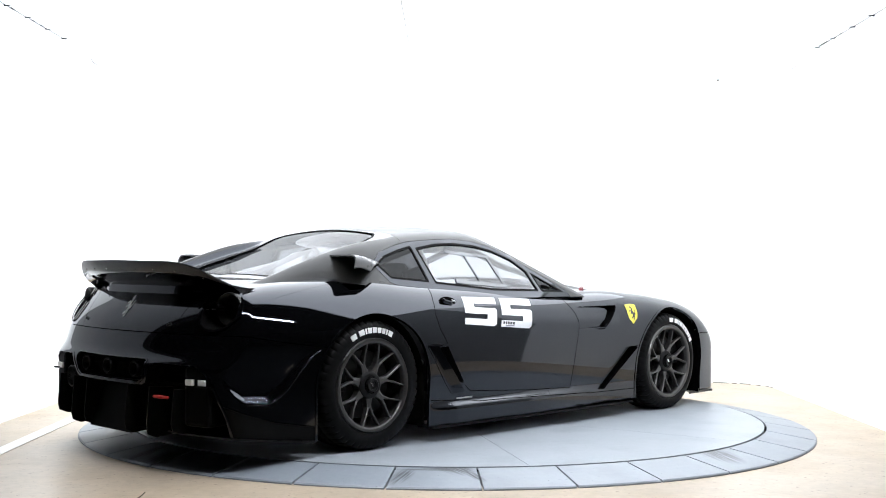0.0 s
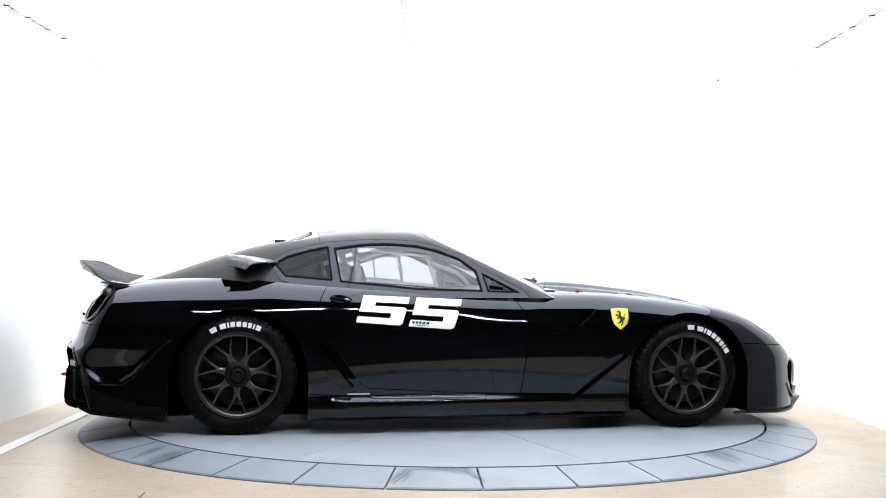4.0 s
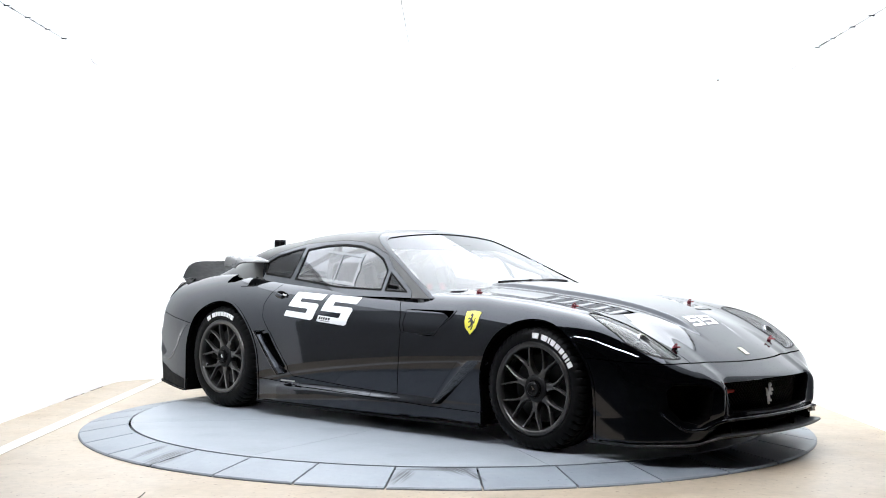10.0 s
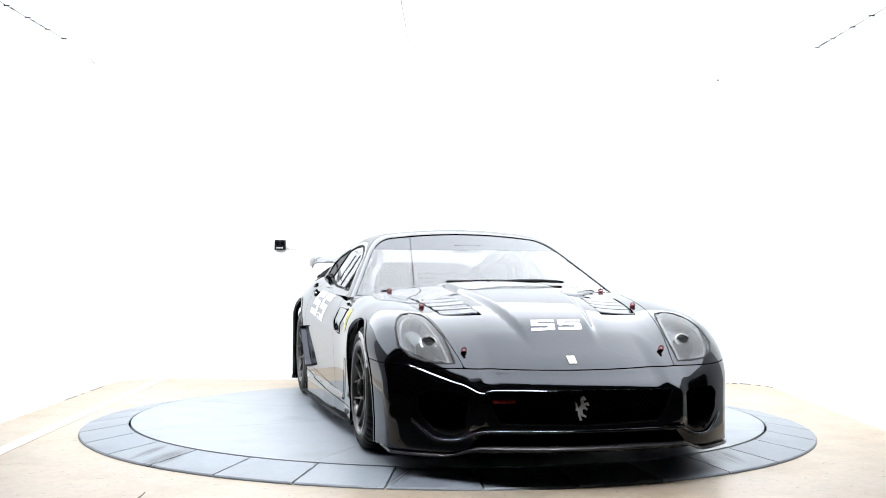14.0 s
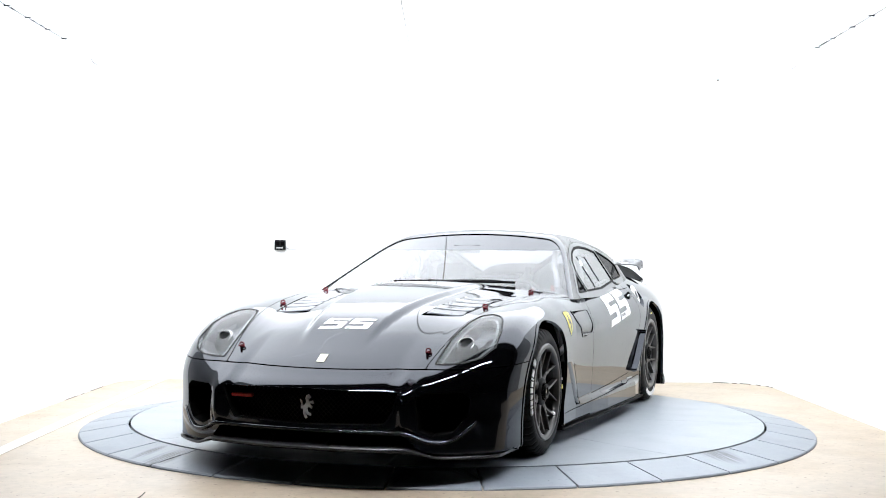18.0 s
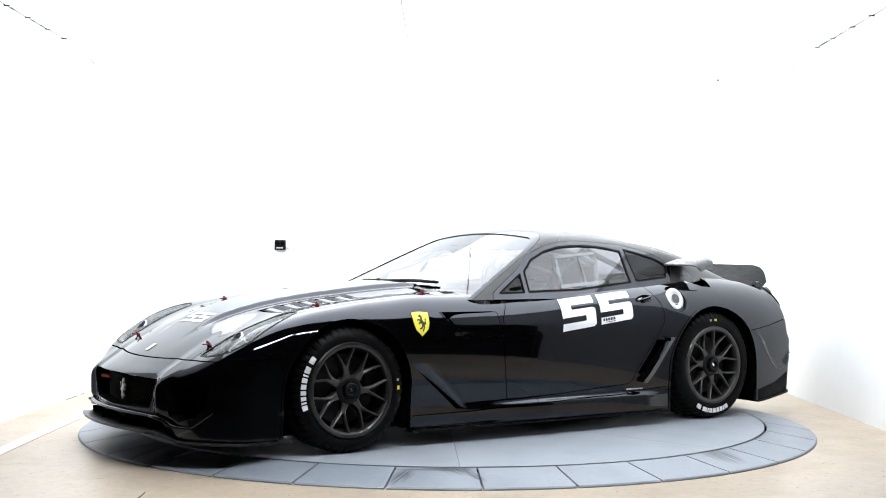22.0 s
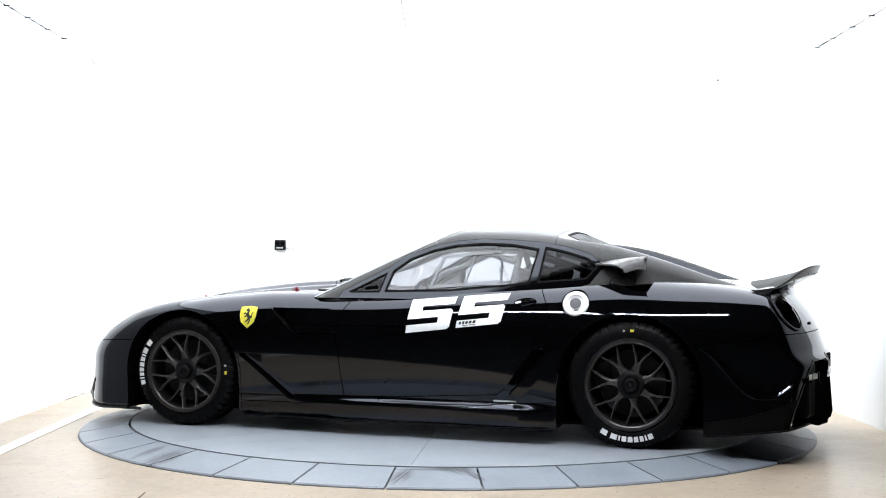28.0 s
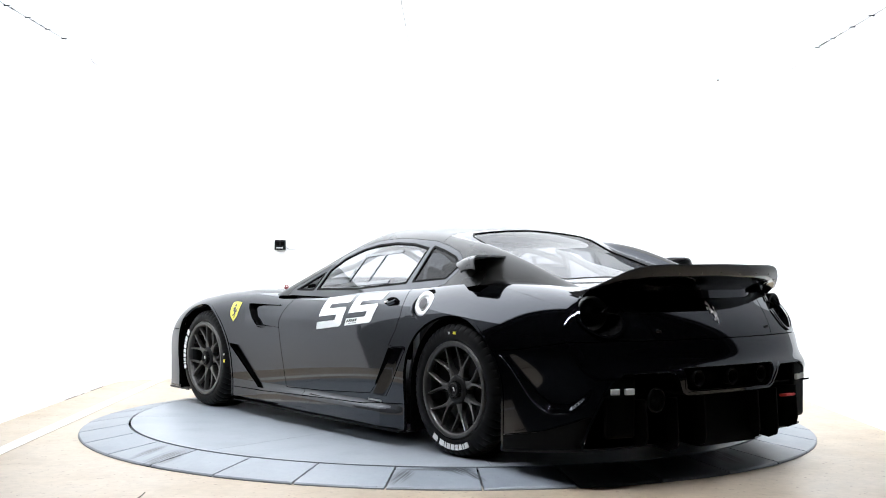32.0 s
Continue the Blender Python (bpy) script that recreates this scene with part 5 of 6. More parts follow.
for (side, s), piece in zip(SIDES, lens_pieces):
    lens = shell("headlight_lens", piece, LENS, car, "clear teardrop headlight lens", 0.006, -0.001)
    lens.visible_shadow = False
    lip_strip("headlight_rim", both(LAMP, side), 0.007, PLASTIC, 0.002)
    for x, y, z, r, mat in ((1.87, 0.70, 0.575, 0.045, STEEL),):
        bm = lathe([(0, r * 0.5), (0.03, r), (0.036, r * 1.05), (0.036, r * 0.96), (0.02, r * 0.8), (0.012, r * 0.3), (0.012, 0.0005)], 32)
        bm.transform(Matrix.Translation((x, s * y, z)) @ Matrix.Rotation(radians(-90 + 12 * s), 4, "Z"))
        part("lamp_reflector", bm, mat, car, "round reflector behind the lens", True)
    bm = slab([(2.04, 0.60), (2.02, 0.64), (1.86, 0.755), (1.72, 0.775), (1.80, 0.70)], 0.006, pose(0, 0, 0))
    bm.transform(Matrix(((1, 0, 0, 0), (0, s, 0, 0), (-0.55, -0.12 * 1, 0, 0.0), (0, 0, 0, 1))))
    for v in bm.verts:
        v.co.z = surface_point(v.co.x, abs(v.co.y)) - 0.055
    part("lamp_bezel", bm, LAMP_BOWL, car)
    for r, depth, mat, name in ((0.058, 0.060, PLASTIC, "lamp_pod"), (0.040, 0.036, VOID, "lamp_projector")):
        bm = bmesh.new()
        bmesh.ops.create_uvsphere(bm, u_segments=24, v_segments=14, radius=r, matrix=Matrix.Translation((1.90, s * 0.69, surface_point(1.90, 0.69) - depth)))
        part(name, bm, mat, car, "", True)
    bm = lathe([(-0.006, 0.040), (0.004, 0.046), (0.010, 0.043), (0.010, 0.039)], 32)
    bm.transform(Matrix.Translation((1.915, s * 0.69, surface_point(1.90, 0.69) - 0.020)) @ Matrix.Rotation(radians(-90), 4, "Z") @ Matrix.Rotation(radians(40), 4, "X"))
    part("lamp_bezel_ring", bm, STEEL, car, "bright ring round the lamp", True)
    inner = both(LAMP, side)
    edge = keep(keep(piece, inner, -0.014), inverse(inner), 0.026)
    shell("lamp_trim", (edge[0] + np.array([0, 0, -0.018]), edge[1], edge[2]), LAMP_TRIM, car, "grey inner frame behind the lens", 0.01)


def hood_pin(x, y):
    z = surface_point(x, abs(y))
    base = part("hood_pin", lathe([(0.0, 0.016), (0.003, 0.016), (0.005, 0.011), (0.011, 0.009), (0.013, 0.0005)], 20), RED, car, "red anodised hood pin with a steel ring")
    base.location = (x, y, z - 0.001)
    base.rotation_euler = (radians(90), radians(0), 0)
    base.scale = (1.0, 1.0, 1.0)
    bm = pipe([(0.006 + 0.006 * math.cos(a), 0.013 + 0.009 * math.cos(a), 0.012 * math.sin(a)) for a in [i * math.pi / 8 for i in range(17)]], 0.0034, 8, 1)
    part("pull_ring", bm, RED, base)
    part("lanyard", boxed((0.03, 0.008, 0.012), pose(0.022, 0.006, 0.004, 0, 20, 0), 0.003), RED, base)


for s in (1, -1):
    for x, y in ((2.0, 0.527), (1.398, 0.614), (0.74, 0.67)):
        hood_pin(x, s * y)
    # slats in the hood's vents
    for k in range(5):
        x = 1.612 - 0.105 * k
        rows, bm = [], bmesh.new()
        for i in range(9):
            y = 0.345 + 0.045 * (1.62 - x) / 0.5 + (0.205 + 0.03 * (1.62 - x)) * i / 8
            z = surface_point(x, y)
            z2 = surface_point(x - 0.095, y)
            rows.append([bm.verts.new(c) for c in ((x + 0.010, s * y, z - 0.005), (x - 0.04, s * y, z + (z2 - z) * 0.42 + 0.001), (x - 0.099, s * y, z2 + 0.0045), (x - 0.099, s * y, z2 - 0.001), (x - 0.04, s * y, z + (z2 - z) * 0.42 - 0.007))])
        for a, b in zip(rows, rows[1:]):
            for q in range(5):
                bm.faces.new((a[q], b[q], b[(q + 1) % 5], a[(q + 1) % 5]))
        bm.faces.new(rows[0])
        bm.faces.new(rows[-1][::-1])
        bmesh.ops.recalc_face_normals(bm, faces=bm.faces)
        part("hood_slat", bm, PAINT, car, "", True)


def wiper():
    on = lambda y, up: (0.585 - up / 0.436 - 0.30 * y * y + 0.018, y, 0.880 + up + 0.012)
    part("wiper_arm", pipe([(0.62, -0.02, 0.893), (0.60, 0.10, 0.900), on(0.26, 0.012), on(0.42, 0.008)], 0.010, 8), PLASTIC, car)
    part("wiper_blade", pipe([on(-0.28, 0.004), on(-0.1, 0.008), on(0.1, 0.010), on(0.35, 0.008), on(0.50, 0.004)], 0.009, 6), RUBBER, car)
    bm = lathe([(0, 0.012), (0.014, 0.011), (0.018, 0.006), (0.018, 0.0005)], 16)
    bm.transform(pose(0.62, -0.02, surface_point(0.62, 0.02) - 0.004, 90, 0, 0))
    part("wiper_pivot", bm, PLASTIC, car)


wiper()

# ---- sides: handles, fuel cap, winglets, skirt blades ----
for s in (1, -1):
    y = side_place(-0.772, 0.786)
    m = Matrix.Translation((-0.772, s * (y - 0.004), 0.786))
    # a near-black bulge stands for the shaded hollow of the handle's cup
    bm = bmesh.new()
    bmesh.ops.create_uvsphere(bm, u_segments=24, v_segments=12, radius=1.0, matrix=m @ pose(0, 0, 0, 0, 9, 0) @ Matrix.Diagonal((0.070, 0.012, 0.032, 1)))
    part("handle_cup", bm, DARK, car, "", True)
    bm = boxed((0.085, 0.020, 0.030), m @ pose(-0.018, s * 0.012, 0.002, 0, 14, 0), 0.011)
    part("door_handle", bm, PAINT, car, "small black door handle")
    part("handle_pull", boxed((0.04, 0.012, 0.012), m @ pose(0.035, s * 0.010, 0.006, 0, 14, 0), 0.005), STEEL, car, "bright pull of the door handle")
    bm = bmesh.new()
    rows = []
    for i in range(13):
        x = 0.655 - 0.28 * i / 12
        yy = side_place(x, 0.598)
        t = 0.011 * (1 - 0.6 * i / 12)
        rows.append([bm.verts.new(c) for c in ((x, s * (yy - 0.045 * (1 - i / 12)), 0.594 + t), (x, s * (yy + 0.003), 0.594 + t * 0.4), (x, s * (yy + 0.003), 0.592), (x, s * (yy - 0.05), 0.592))])
    for a, b in zip(rows, rows[1:]):
        for k in range(4):
            bm.faces.new((a[k], b[k], b[(k + 1) % 4], a[(k + 1) % 4]))
    bm.faces.new(rows[0])
    bm.faces.new(rows[-1][::-1])
    bmesh.ops.recalc_face_normals(bm, faces=bm.faces)
    part("vent_ledge", bm, PAINT, car)
    part("skirt_blade", slab([(0.98, 0.86), (0.98, 0.935), (0.62, 0.945), (0.4, 0.968), (0.0, 0.978), (-0.5, 0.988), (-0.95, 0.99), (-0.95, 0.86)], 0.010, pose(0, 0, 0.080) if s > 0 else Matrix(((1, 0, 0, 0), (0, -1, 0, 0), (0, 0, 1, 0.080), (0, 0, 0, 1)))), CARBON, car)
    # winglet on the pillar: a thin shell whose outer end turns down
    lead = [(-1.11, 0.70, 1.013), (-1.19, 0.785, 1.014), (-1.285, 0.868, 1.006), (-1.335, 0.884, 0.966)]
    trail = [(-1.42, 0.60, 1.052), (-1.43, 0.76, 1.056), (-1.437, 0.872, 1.048), (-1.448, 0.886, 0.983)]
    bm = bmesh.new()
    nu, nw = 12, 6

    def along(row, u):
        k = min(int(u * 3), 2)
        p0, p1, p2, p3 = [Vector(row[min(max(k + q, 0), 3)]) for q in (-1, 0, 1, 2)]
        v = u * 3 - k
        return 0.5 * ((2 * p1) + (p2 - p0) * v + (2 * p0 - 5 * p1 + 4 * p2 - p3) * v * v + (3 * p1 - p0 - 3 * p2 + p3) * v ** 3)
    top_rows, low_rows = [], []
    for i in range(nu + 1):
        a, b = along(lead, i / nu), along(trail, i / nu)
        line = [a.lerp(b, k / nw) + Vector((0, 0, 0.010 * math.sin(math.pi * k / nw))) for k in range(nw + 1)]
        inward = Vector((0, -0.009, -0.004)) if i > nu * 0.72 else Vector((0, -0.002, -0.009))
        top_rows.append([bm.verts.new((p.x, s * p.y, p.z)) for p in line])
        low_rows.append([bm.verts.new((p.x, s * (p.y + inward.y), p.z + inward.z)) for p in line])
    for r0, r1, q0, q1 in zip(top_rows, top_rows[1:], low_rows, low_rows[1:]):
        for k in range(nw):
            bm.faces.new((r0[k], r1[k], r1[k + 1], r0[k + 1])).smooth = True
            bm.faces.new((q0[k], q0[k + 1], q1[k + 1], q1[k])).smooth = True
        bm.faces.new((r0[0], q0[0], q1[0], r1[0]))
        bm.faces.new((r0[nw], r1[nw], q1[nw], q0[nw]))
    for r, q in ((top_rows[0], low_rows[0]), (top_rows[-1], low_rows[-1])):
        for k in range(nw):
            bm.faces.new((r[k], r[k + 1], q[k + 1], q[k]))
    bmesh.ops.recalc_face_normals(bm, faces=bm.faces)
    wing = part("winglet", bm, WING, car, "small satin grey winglet with a turned-down end")
    wing.data.set_sharp_from_angle(angle=radians(50))
    flare = finer(keep(body_all, both(FLANGE, LEFT if s > 0 else RIGHT)), 1)
    out = np.clip((flare[0][:, 0] - np.interp(flare[0][:, 2], [0.262, 0.33, 0.505, 0.548], [-0.78, -0.84, -0.965, -1.0])) / 0.085, 0, 1)
    lean = flare[1] - np.stack([0.42 * step(0.0, 0.3, out), 0 * out, 0 * out], 1)
    flare = flare[0] + np.stack([0 * out, s * 0.036 * out, 0 * out], 1), lean / np.linalg.norm(lean, axis=1)[:, None], flare[2]
    shell("scoop_flange", flare, PAINT, car, "flared frame behind the flank's air slot", 0.04, 0.003)

cap = part("fuel_cap", lathe([(0, 0.074), (0.006, 0.074), (0.010, 0.068), (0.010, 0.046), (0.004, 0.042), (0.004, 0.030), (0.010, 0.026), (0.012, 0.0005)], 40), material("pale_cap_metal", (0.82, 0.82, 0.82), 0.42, metal=0.35, grain=0.06, scale=80), car, "bright round fuel cap in the left flank", True)
cap.location = (-1.062, side_place(-1.062, 0.788) - 0.022, 0.788)
cap.rotation_euler = (radians(22), 0, 0)
part("cap_centre", lathe([(0.0125, 0.032), (0.013, 0.030), (0.0135, 0.0005)], 30), material("dull_cap_mesh", (0.10, 0.10, 0.105), 0.6, grain=0.4, scale=300), cap)

# ---- tail: spoiler, lamps, ports, diffuser ----
def spoiler():
    n = 64
    lead_x = spline([0, 0.4, 0.6, 0.70, 0.76], [-1.955, -1.975, -2.01, -2.05, -2.09])
    trail_x = spline([0, 0.35, 0.55, 0.68, 0.76], [-2.372, -2.350, -2.290, -2.205, -2.125])
    trail_z = spline([0, 0.35, 0.52, 0.62, 0.70, 0.76], [1.018, 1.014, 1.004, 0.972, 0.922, 0.884])
    bm = bmesh.new()
    rows = []
    for i in range(n + 1):
        y = -0.745 + 1.49 * i / n
        a = abs(y)
        x0, x1, z1 = float(lead_x(a)), float(trail_x(a)), float(trail_z(a))
        z0 = surface_point(x0, a) - 0.004
        row = []
        for w in (0.0, 0.25, 0.5, 0.75, 1.0):
            lift = w ** 1.35
            row.append((x0 + (x1 - x0) * w, z0 + (z1 - z0) * lift))
        h = 0.058 * min(1.0, max(0.12, (0.78 - a) * 4.2))
        foot = min(0.836 + 0.054 * float(step(0.36, 0.62, np.array(a))), z1 - 2.0 * h)
        back = rear_x(a, foot) if foot < z0 - 0.02 else x1 + 0.09
        low = [(x1 - 0.001, z1 - 0.008), (x1 + 0.45 * h, z1 - h), (x1 + 0.95 * h, z1 - 1.35 * h), (back + 0.012, 0.45 * (z1 - 1.35 * h) + 0.55 * foot), (back + 0.002, foot), (back + 0.05, foot), (x0 + (x1 - x0) * 0.2, z0 - 0.02)]
        rows.append([bm.verts.new((px, y, pz)) for px, pz in row + low])
    k = len(rows[0])
    for a, b in zip(rows, rows[1:]):
        for q in range(k):
            f = bm.faces.new((a[q], b[q], b[(q + 1) % k], a[(q + 1) % k]))
            f.smooth = True
    bm.faces.new(rows[0])
    bm.faces.new(rows[-1][::-1])
    bmesh.ops.recalc_face_normals(bm, faces=bm.faces)
    ob = part("rear_spoiler", bm, AERO, car, "upswept satin black rear spoiler with a riveted edge")
    ob.data.materials.append(CARBON)
    ob.data.materials.append(PAINT)
    for f in ob.data.polygons:
        if f.index < n * k and f.index % k != 4 and f.index % k != 5:
            f.material_index = 1 if f.index % k < 4 else 2
    ob.data.set_sharp_from_angle(angle=radians(32))
    for i in range(9):
        y = -0.62 + 1.24 * i / 8
        a = abs(y)
        bm = bmesh.new()
        bmesh.ops.create_uvsphere(bm, u_segments=8, v_segments=6, radius=0.005, matrix=Matrix.Translation((float(trail_x(a)) + 0.019, y, float(trail_z(a)) - 0.046)))
        part("rivet", bm, STEEL, ob, "", True)


spoiler()
for s in (1, -1):
    bm = lathe([(0, 0.078), (0.09, 0.086), (0.10, 0.078), (0.02, 0.068), (0.015, 0.0005)], 40)
    bm.transform(Matrix.Translation((-2.06, s * 0.705, 0.772)) @ Matrix.Rotation(radians(90 - 14 * s), 4, "Z"))
    part("tail_tube", bm, SATIN, car, "hollow round tail opening", True)
    xx = rear_x(0.47, 0.675)
    part("boot_latch", boxed((0.012, 0.035, 0.014), pose(xx - 0.004, s * 0.43, 0.685, 15 * s, 0, 0), 0.003), PLASTIC, car)
    for y in (0.745, 0.672):
        xx = rear_x(y, 0.408) + 0.016
        part("led_lamp", boxed((0.03, 0.052, 0.030), pose(xx - 0.010, s * y, 0.408, 0, 0, -12 * s), 0.004), LAMP_WHITE, car, "small square white lamp")
    # outer boxes, side fins and inner fins of the diffuser
    xr = rear_x(0.6, 0.3)
    part("diffuser_box", boxed((0.16, 0.17, 0.30), pose(-2.25, s * 0.69, 0.335, 0, 0, -14 * s), 0.02), VOID, car)
    for y, x0, low in ((0.60, -2.40, 0.14), (0.40, -2.42, 0.105), (0.215, -2.44, 0.115)):
        bm = slab([(-1.95, 0.16), (x0 + 0.06, low), (x0 + 0.01, low + 0.02), (x0, low + 0.06), (x0 + 0.015, 0.37), (-1.95, 0.34)], 0.008)
        bm.transform(Matrix(((1, 0, 0, 0), (0, 0, 1, s * y), (0, 1, 0, 0), (0, 0, 0, 1))))
        part("diffuser_fin", bm, VOID, car, "black upright diffuser fin")
bm = slab([(-1.75, -0.85), (-2.36, -0.80), (-2.36, 0.80), (-1.75, 0.85)], 0.01)
bm.transform(pose(0, 0, 0.215, 0, 9.0, 0) @ pose(0, 0, 0))
for v in bm.verts:
    v.co.z -= 0.20
part("diffuser_floor", bm, VOID, car)
bm = slab([(-2.405, 0.115), (-2.33, 0.375), (-2.30, 0.375), (-2.36, 0.115)], 0.43)
bm.transform(Matrix(((1, 0, 0, 0), (0, 0, 1, -0.215), (0, 1, 0, 0), (0, 0, 0, 1))))
part("diffuser_plate", bm, VOID, car, "black plate between the inner fins")
for y in (0.25, 0.0, -0.25):
    xx = rear_x(abs(y), 0.452)
    bm = lathe([(0, 0.040), (0.05, 0.043), (0.054, 0.040), (0.05, 0.034), (0.0, 0.030), (0.0, 0.0005)], 32)
    bm.transform(Matrix.Translation((xx + 0.066, y, 0.452)) @ Matrix.Rotation(radians(90), 4, "Z"))
    part("exhaust_port", bm, VOID, car, "round dark port in the tail", True)
fan = part("fan_grille", lathe([(0, 0.060), (0.01, 0.062), (0.014, 0.056), (0.006, 0.052)], 32), PLASTIC, car, "round mesh cover of a fan")
fan.matrix_basis = Matrix.Translation((-2.355, 0.505, 0.358)) @ Matrix.Rotation(radians(90), 4, "Z")
bm = bmesh.new()
for i in range(12):
    box(bm, (0.104, 0.003, 0.003), Matrix.Rotation(i * math.pi / 12, 4, "Y") @ pose(0, 0.008, 0))
part("fan_spokes", bm, CARBON, fan)
part("tow_loop", boxed((0.05, 0.085, 0.014), pose(-2.40, -0.50, 0.325, 0, 6, 0), 0.006), RED_STRAP, car, "red tow loop under the tail")

# thin blades along the foot of the rear valance
for s in (1, -1):
    rows, bm = [], bmesh.new()
    for i in range(15):
        x = -1.785 - 0.55 * i / 14
        z = float(BOTTOM(x)) + 0.004
        y = side_place(x, z + 0.02)
        out = 0.012 + 0.010 * i / 14
        rows.append([bm.verts.new(c) for c in ((x, s * (y - 0.06), z - 0.004), (x, s * (y + out), z - 0.004), (x, s * (y + out), z + 0.005), (x, s * (y - 0.06), z + 0.005))])
    for a, b in zip(rows, rows[1:]):
        for q in range(4):
            bm.faces.new((a[q], b[q], b[(q + 1) % 4], a[(q + 1) % 4]))
    bm.faces.new(rows[0])
    bm.faces.new(rows[-1][::-1])
    bmesh.ops.recalc_face_normals(bm, faces=bm.faces)
    part("valance_blade", bm, PLASTIC, car, "thin black blade under the rear valance")

# a raised edge along the hollow behind each rear wheel
for s in (1, -1):
    line = [(-1.752, 0.556), (-1.80, 0.527), (-1.865, 0.458), (-1.935, 0.372), (-1.99, 0.322), (-2.05, 0.296), (-2.15, 0.298)]
    part("hollow_edge", pipe([(x, s * (float(side_y(x, z)) - 0.003), z) for x, z in line], 0.0048, 8, 5), PAINT, car, "", True)

# ---- cabin ----
bm = slab([(2.0, -0.8), (2.0, 0.8), (-1.9, 0.8), (-1.9, -0.8)], 0.02, pose(0, 0, 0.10))
part("underbody", bm, DARK, car)
# added dark blocks that stop bright background showing through behind the rear wheels
for s in (1, -1):
    part("gap_block", boxed((0.15, 0.36, 0.42), pose(-1.862, s * 0.742, 0.33)), DARK, car)
    part("gap_block_plate", boxed((0.012, 0.40, 0.46), pose(-1.786, s * 0.752, 0.318)), DARK, car)
bm = slab([(0.60, 0.86), (0.30, 0.86), (0.22, 0.84), (0.20, 0.70), (0.30, 0.55), (0.60, 0.5)], 1.36)
bm.transform(Matrix(((1, 0, 0, 0), (0, 0, 1, -0.68), (0, 1, 0, -0.015), (0, 0, 0, 1))))
part("dashboard", bm, FABRIC, car, "dark cloth-covered dashboard")
part("rear_bulkhead", boxed((0.04, 1.30, 0.62), pose(-1.0, 0, 0.58, 0, -14, 0)), FABRIC, car)
part("parcel_shelf", boxed((0.85, 1.1, 0.03), pose(-1.42, 0, 0.86, 0, 2, 0)), FABRIC, car)
for s in (1, -1):
    y0 = 0.37 * s
    bm = bmesh.new()
    box(bm, (0.50, 0.42, 0.10), pose(-0.28, y0, 0.30, 0, -10, 0), 0.03)
    box(bm, (0.12, 0.42, 0.58), pose(-0.60, y0, 0.56, 0, -18, 0), 0.04)
    box(bm, (0.11, 0.24, 0.22), pose(-0.71, y0, 0.90, 0, -16, 0), 0.035)
    for q in (1, -1):
        box(bm, (0.20, 0.05, 0.22), pose(-0.56, y0 + q * 0.21, 0.66, 0, -18, 0), 0.02)
        box(bm, (0.15, 0.045, 0.16), pose(-0.66, y0 + q * 0.14, 0.90, 0, -16, 0), 0.018)
    seat = part("bucket_seat", bm, FABRIC, car, "dark racing bucket seat", True)
    for q in (1, -1):
        part("harness_strap", boxed((0.008, 0.05, 0.42), pose(-0.515, y0 + q * 0.07, 0.66, 0, -18, 0)), RED_STRAP if s > 0 else FABRIC, seat)
    for pts in ([(-0.62, 0.62, 0.15), (-0.64, 0.62, 0.86), (-0.66, 0.54, 1.09), (-0.66, 0.40, 1.15)], [(-0.64, 0.60, 1.02), (-0.30, 0.55, 1.10), (0.0, 0.60, 1.0), (0.28, 0.70, 0.86), (0.32, 0.70, 0.4)],
                [(-0.64, 0.60, 0.75), (-0.1, 0.68, 0.52), (0.30, 0.68, 0.42)], [(-0.66, 0.50, 1.10), (-1.2, 0.45, 0.92), (-1.6, 0.42, 0.80)]):
        part("cage_bar", pipe([(x, s * y, z) for x, y, z in pts], 0.019, 10), CAGE, car, "grey roll cage tube")
part("cage_bar", pipe([(-0.66, -0.41, 1.15), (-0.66, 0, 1.165), (-0.66, 0.41, 1.15)], 0.019, 10), CAGE, car, "grey roll cage tube")
part("cage_bar", pipe([(-0.66, 0.48, 1.11), (-0.63, -0.55, 0.40)], 0.019, 10, 1), CAGE, car, "grey roll cage tube")
part("cage_bar", pipe([(-0.64, -0.6, 0.80), (-0.64, 0.6, 0.80)], 0.019, 10, 1), CAGE, car, "grey roll cage tube")
part("cage_bar", pipe([(-0.2, -0.53, 1.12), (-0.2, 0, 1.15), (-0.2, 0.53, 1.12)], 0.019, 10), CAGE, car, "grey roll cage tube")
ring = [(0.0, 0.16 * math.cos(i * math.pi / 12), 0.15 * math.sin(i * math.pi / 12)) for i in range(25)]
bm = pipe(ring, 0.014, 8, 1)
bm.transform(pose(0.05, 0.37, 0.76, 0, -18, 0))
wheel_ob = part("steering_wheel", bm, FABRIC, car, "dark suede steering wheel")
part("wheel_boss", boxed((0.05, 0.26, 0.06), pose(0.055, 0.37, 0.76, 0, -18, 0), 0.01), PLASTIC, wheel_ob)
part("mirror", boxed((0.03, 0.20, 0.055), pose(0.0, 0, 1.105, 0, -10, 0), 0.012), PLASTIC, car)


# the sliding hatch frame on each side window
def cabin_side(x, z):
    ys = np.linspace(1.0, 0.3, 1500)
    return float(ys[np.argmax(cabin_f(np.full_like(ys, x), ys, np.full_like(ys, z)) < 0)])


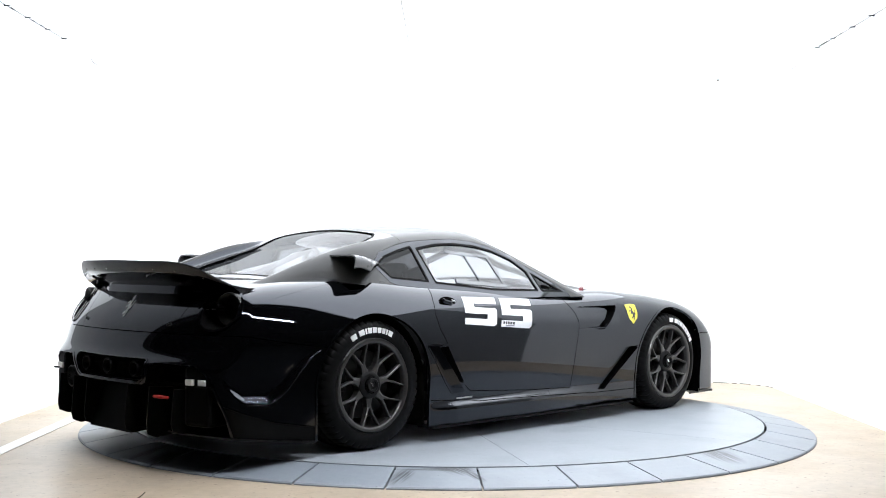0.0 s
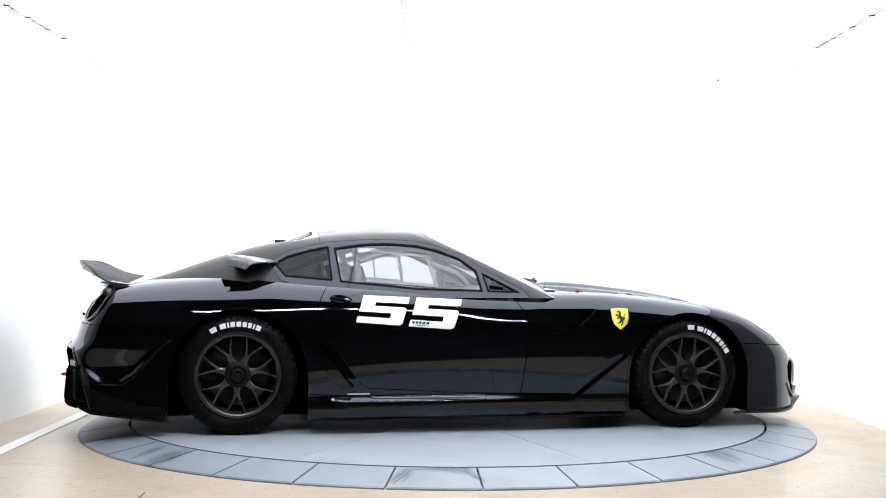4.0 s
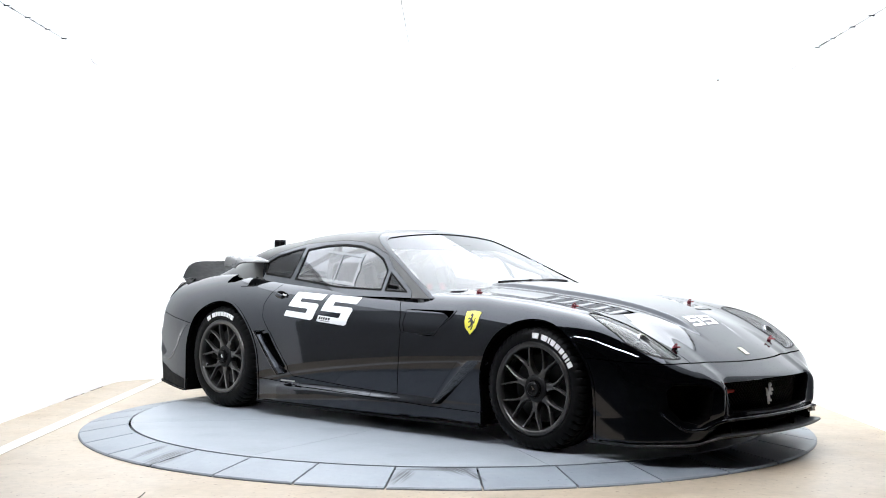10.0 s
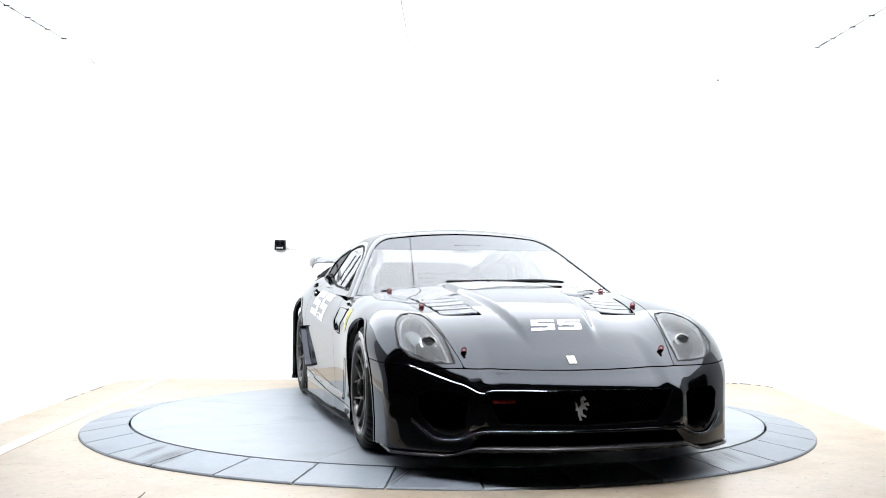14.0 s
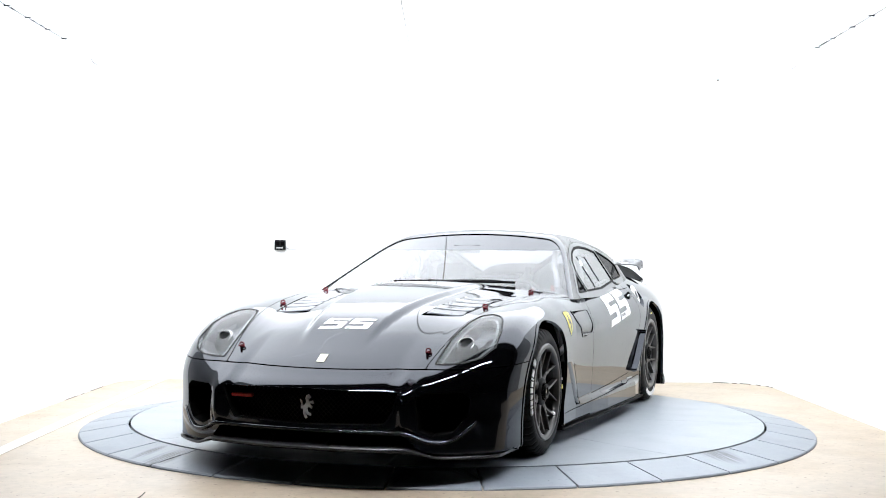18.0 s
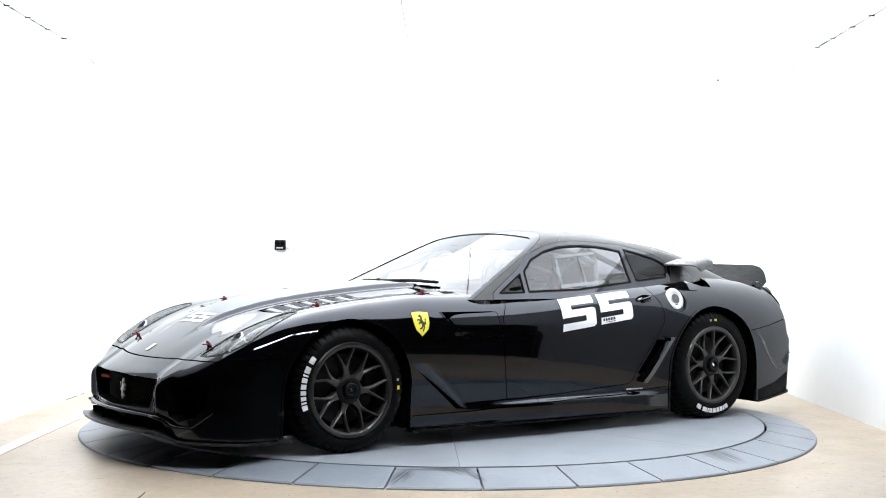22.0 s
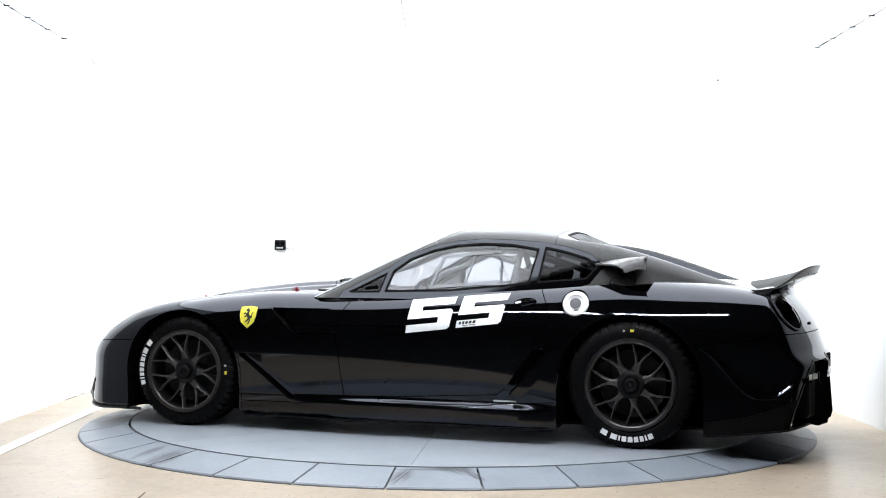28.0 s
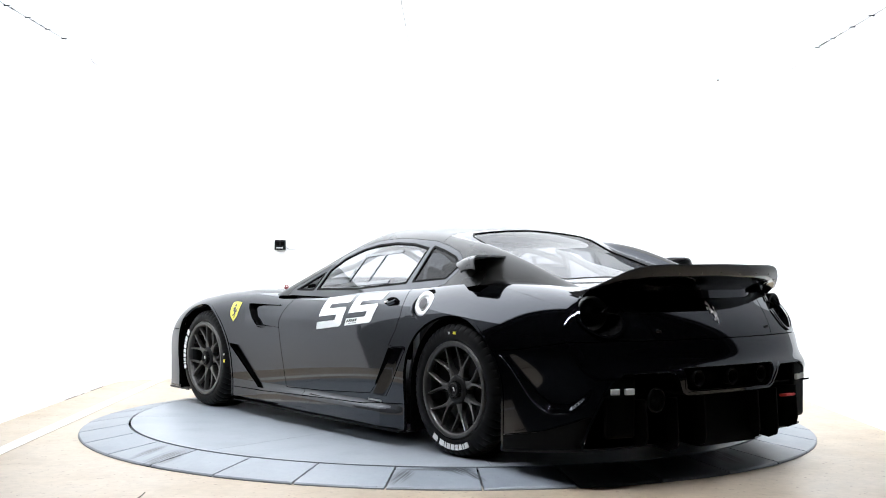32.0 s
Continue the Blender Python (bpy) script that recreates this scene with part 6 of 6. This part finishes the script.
HATCH = thin_glass("clear_frame_plastic", (0.42, 0.44, 0.46), 0.12)
for s in (1, -1):
    def strip(name, a, b, w):
        bm = bmesh.new()
        rows = []
        for i in range(9):
            u = i / 8
            x, z = a[0] + (b[0] - a[0]) * u, a[1] + (b[1] - a[1]) * u
            d = Vector((b[0] - a[0], b[1] - a[1])).normalized()
            nx, nz = -d.y * w / 2, d.x * w / 2
            row = []
            for q, o in ((1, -0.012), (1, 0.001), (-1, 0.001), (-1, -0.012)):
                px, pz = x + q * nx, z + q * nz
                row.append(bm.verts.new((px, s * (cabin_side(px, pz) + o), pz)))
            rows.append(row)
        for r0, r1 in zip(rows, rows[1:]):
            for q in range(4):
                bm.faces.new((r0[q], r1[q], r1[(q + 1) % 4], r0[(q + 1) % 4]))
        bm.faces.new(rows[0])
        bm.faces.new(rows[-1][::-1])
        bmesh.ops.recalc_face_normals(bm, faces=bm.faces)
        part(name, bm, HATCH, car, "clear plastic frame of the window hatch")
    strip("hatch_rail", (-0.21, 1.052), (-0.57, 1.082), 0.016)
    strip("hatch_rail", (-0.17, 0.872), (-0.59, 0.905), 0.020)
    strip("hatch_bar", (-0.225, 1.045), (-0.185, 0.885), 0.018)
    strip("hatch_bar", (-0.42, 1.065), (-0.385, 0.89), 0.010)
    strip("hatch_latch", (-0.205, 0.985), (-0.195, 0.945), 0.030)
    y = cabin_side(0.19, 0.862)
    # a near-black block stands for the dark slot of the vent
    part("corner_vent", boxed((0.085, 0.012, 0.022), pose(0.185, s * (y - 0.002), 0.862, 0, 8, 0), 0.005), DARK, car)


def motions():
    """The disc turns with the car on it."""
    turns = [(0, 44.71), (2, 27.2), (3.5, 14.02), (5.5, -3.51), (7, -16.56), (9, -33.84), (11, -50.97), (13, -68.05), (14.5, -80.84), (16.5, -98.05),
             (18, -110.79), (20, -127.9), (22, -145.2), (24, -162.33), (25.5, -175.34), (27.5, -192.76), (29, -205.57), (30.5, -218.11), (32, -230.71)]
    walk(DISC, [(t, pose(0, 0, 0, 0, 0, a)) for t, a in turns])
    walk(car, [(t, pose(0, 0, 0, 0, 0, a) @ pose(-0.005, 0.132, 0)) for t, a in turns])


motions()
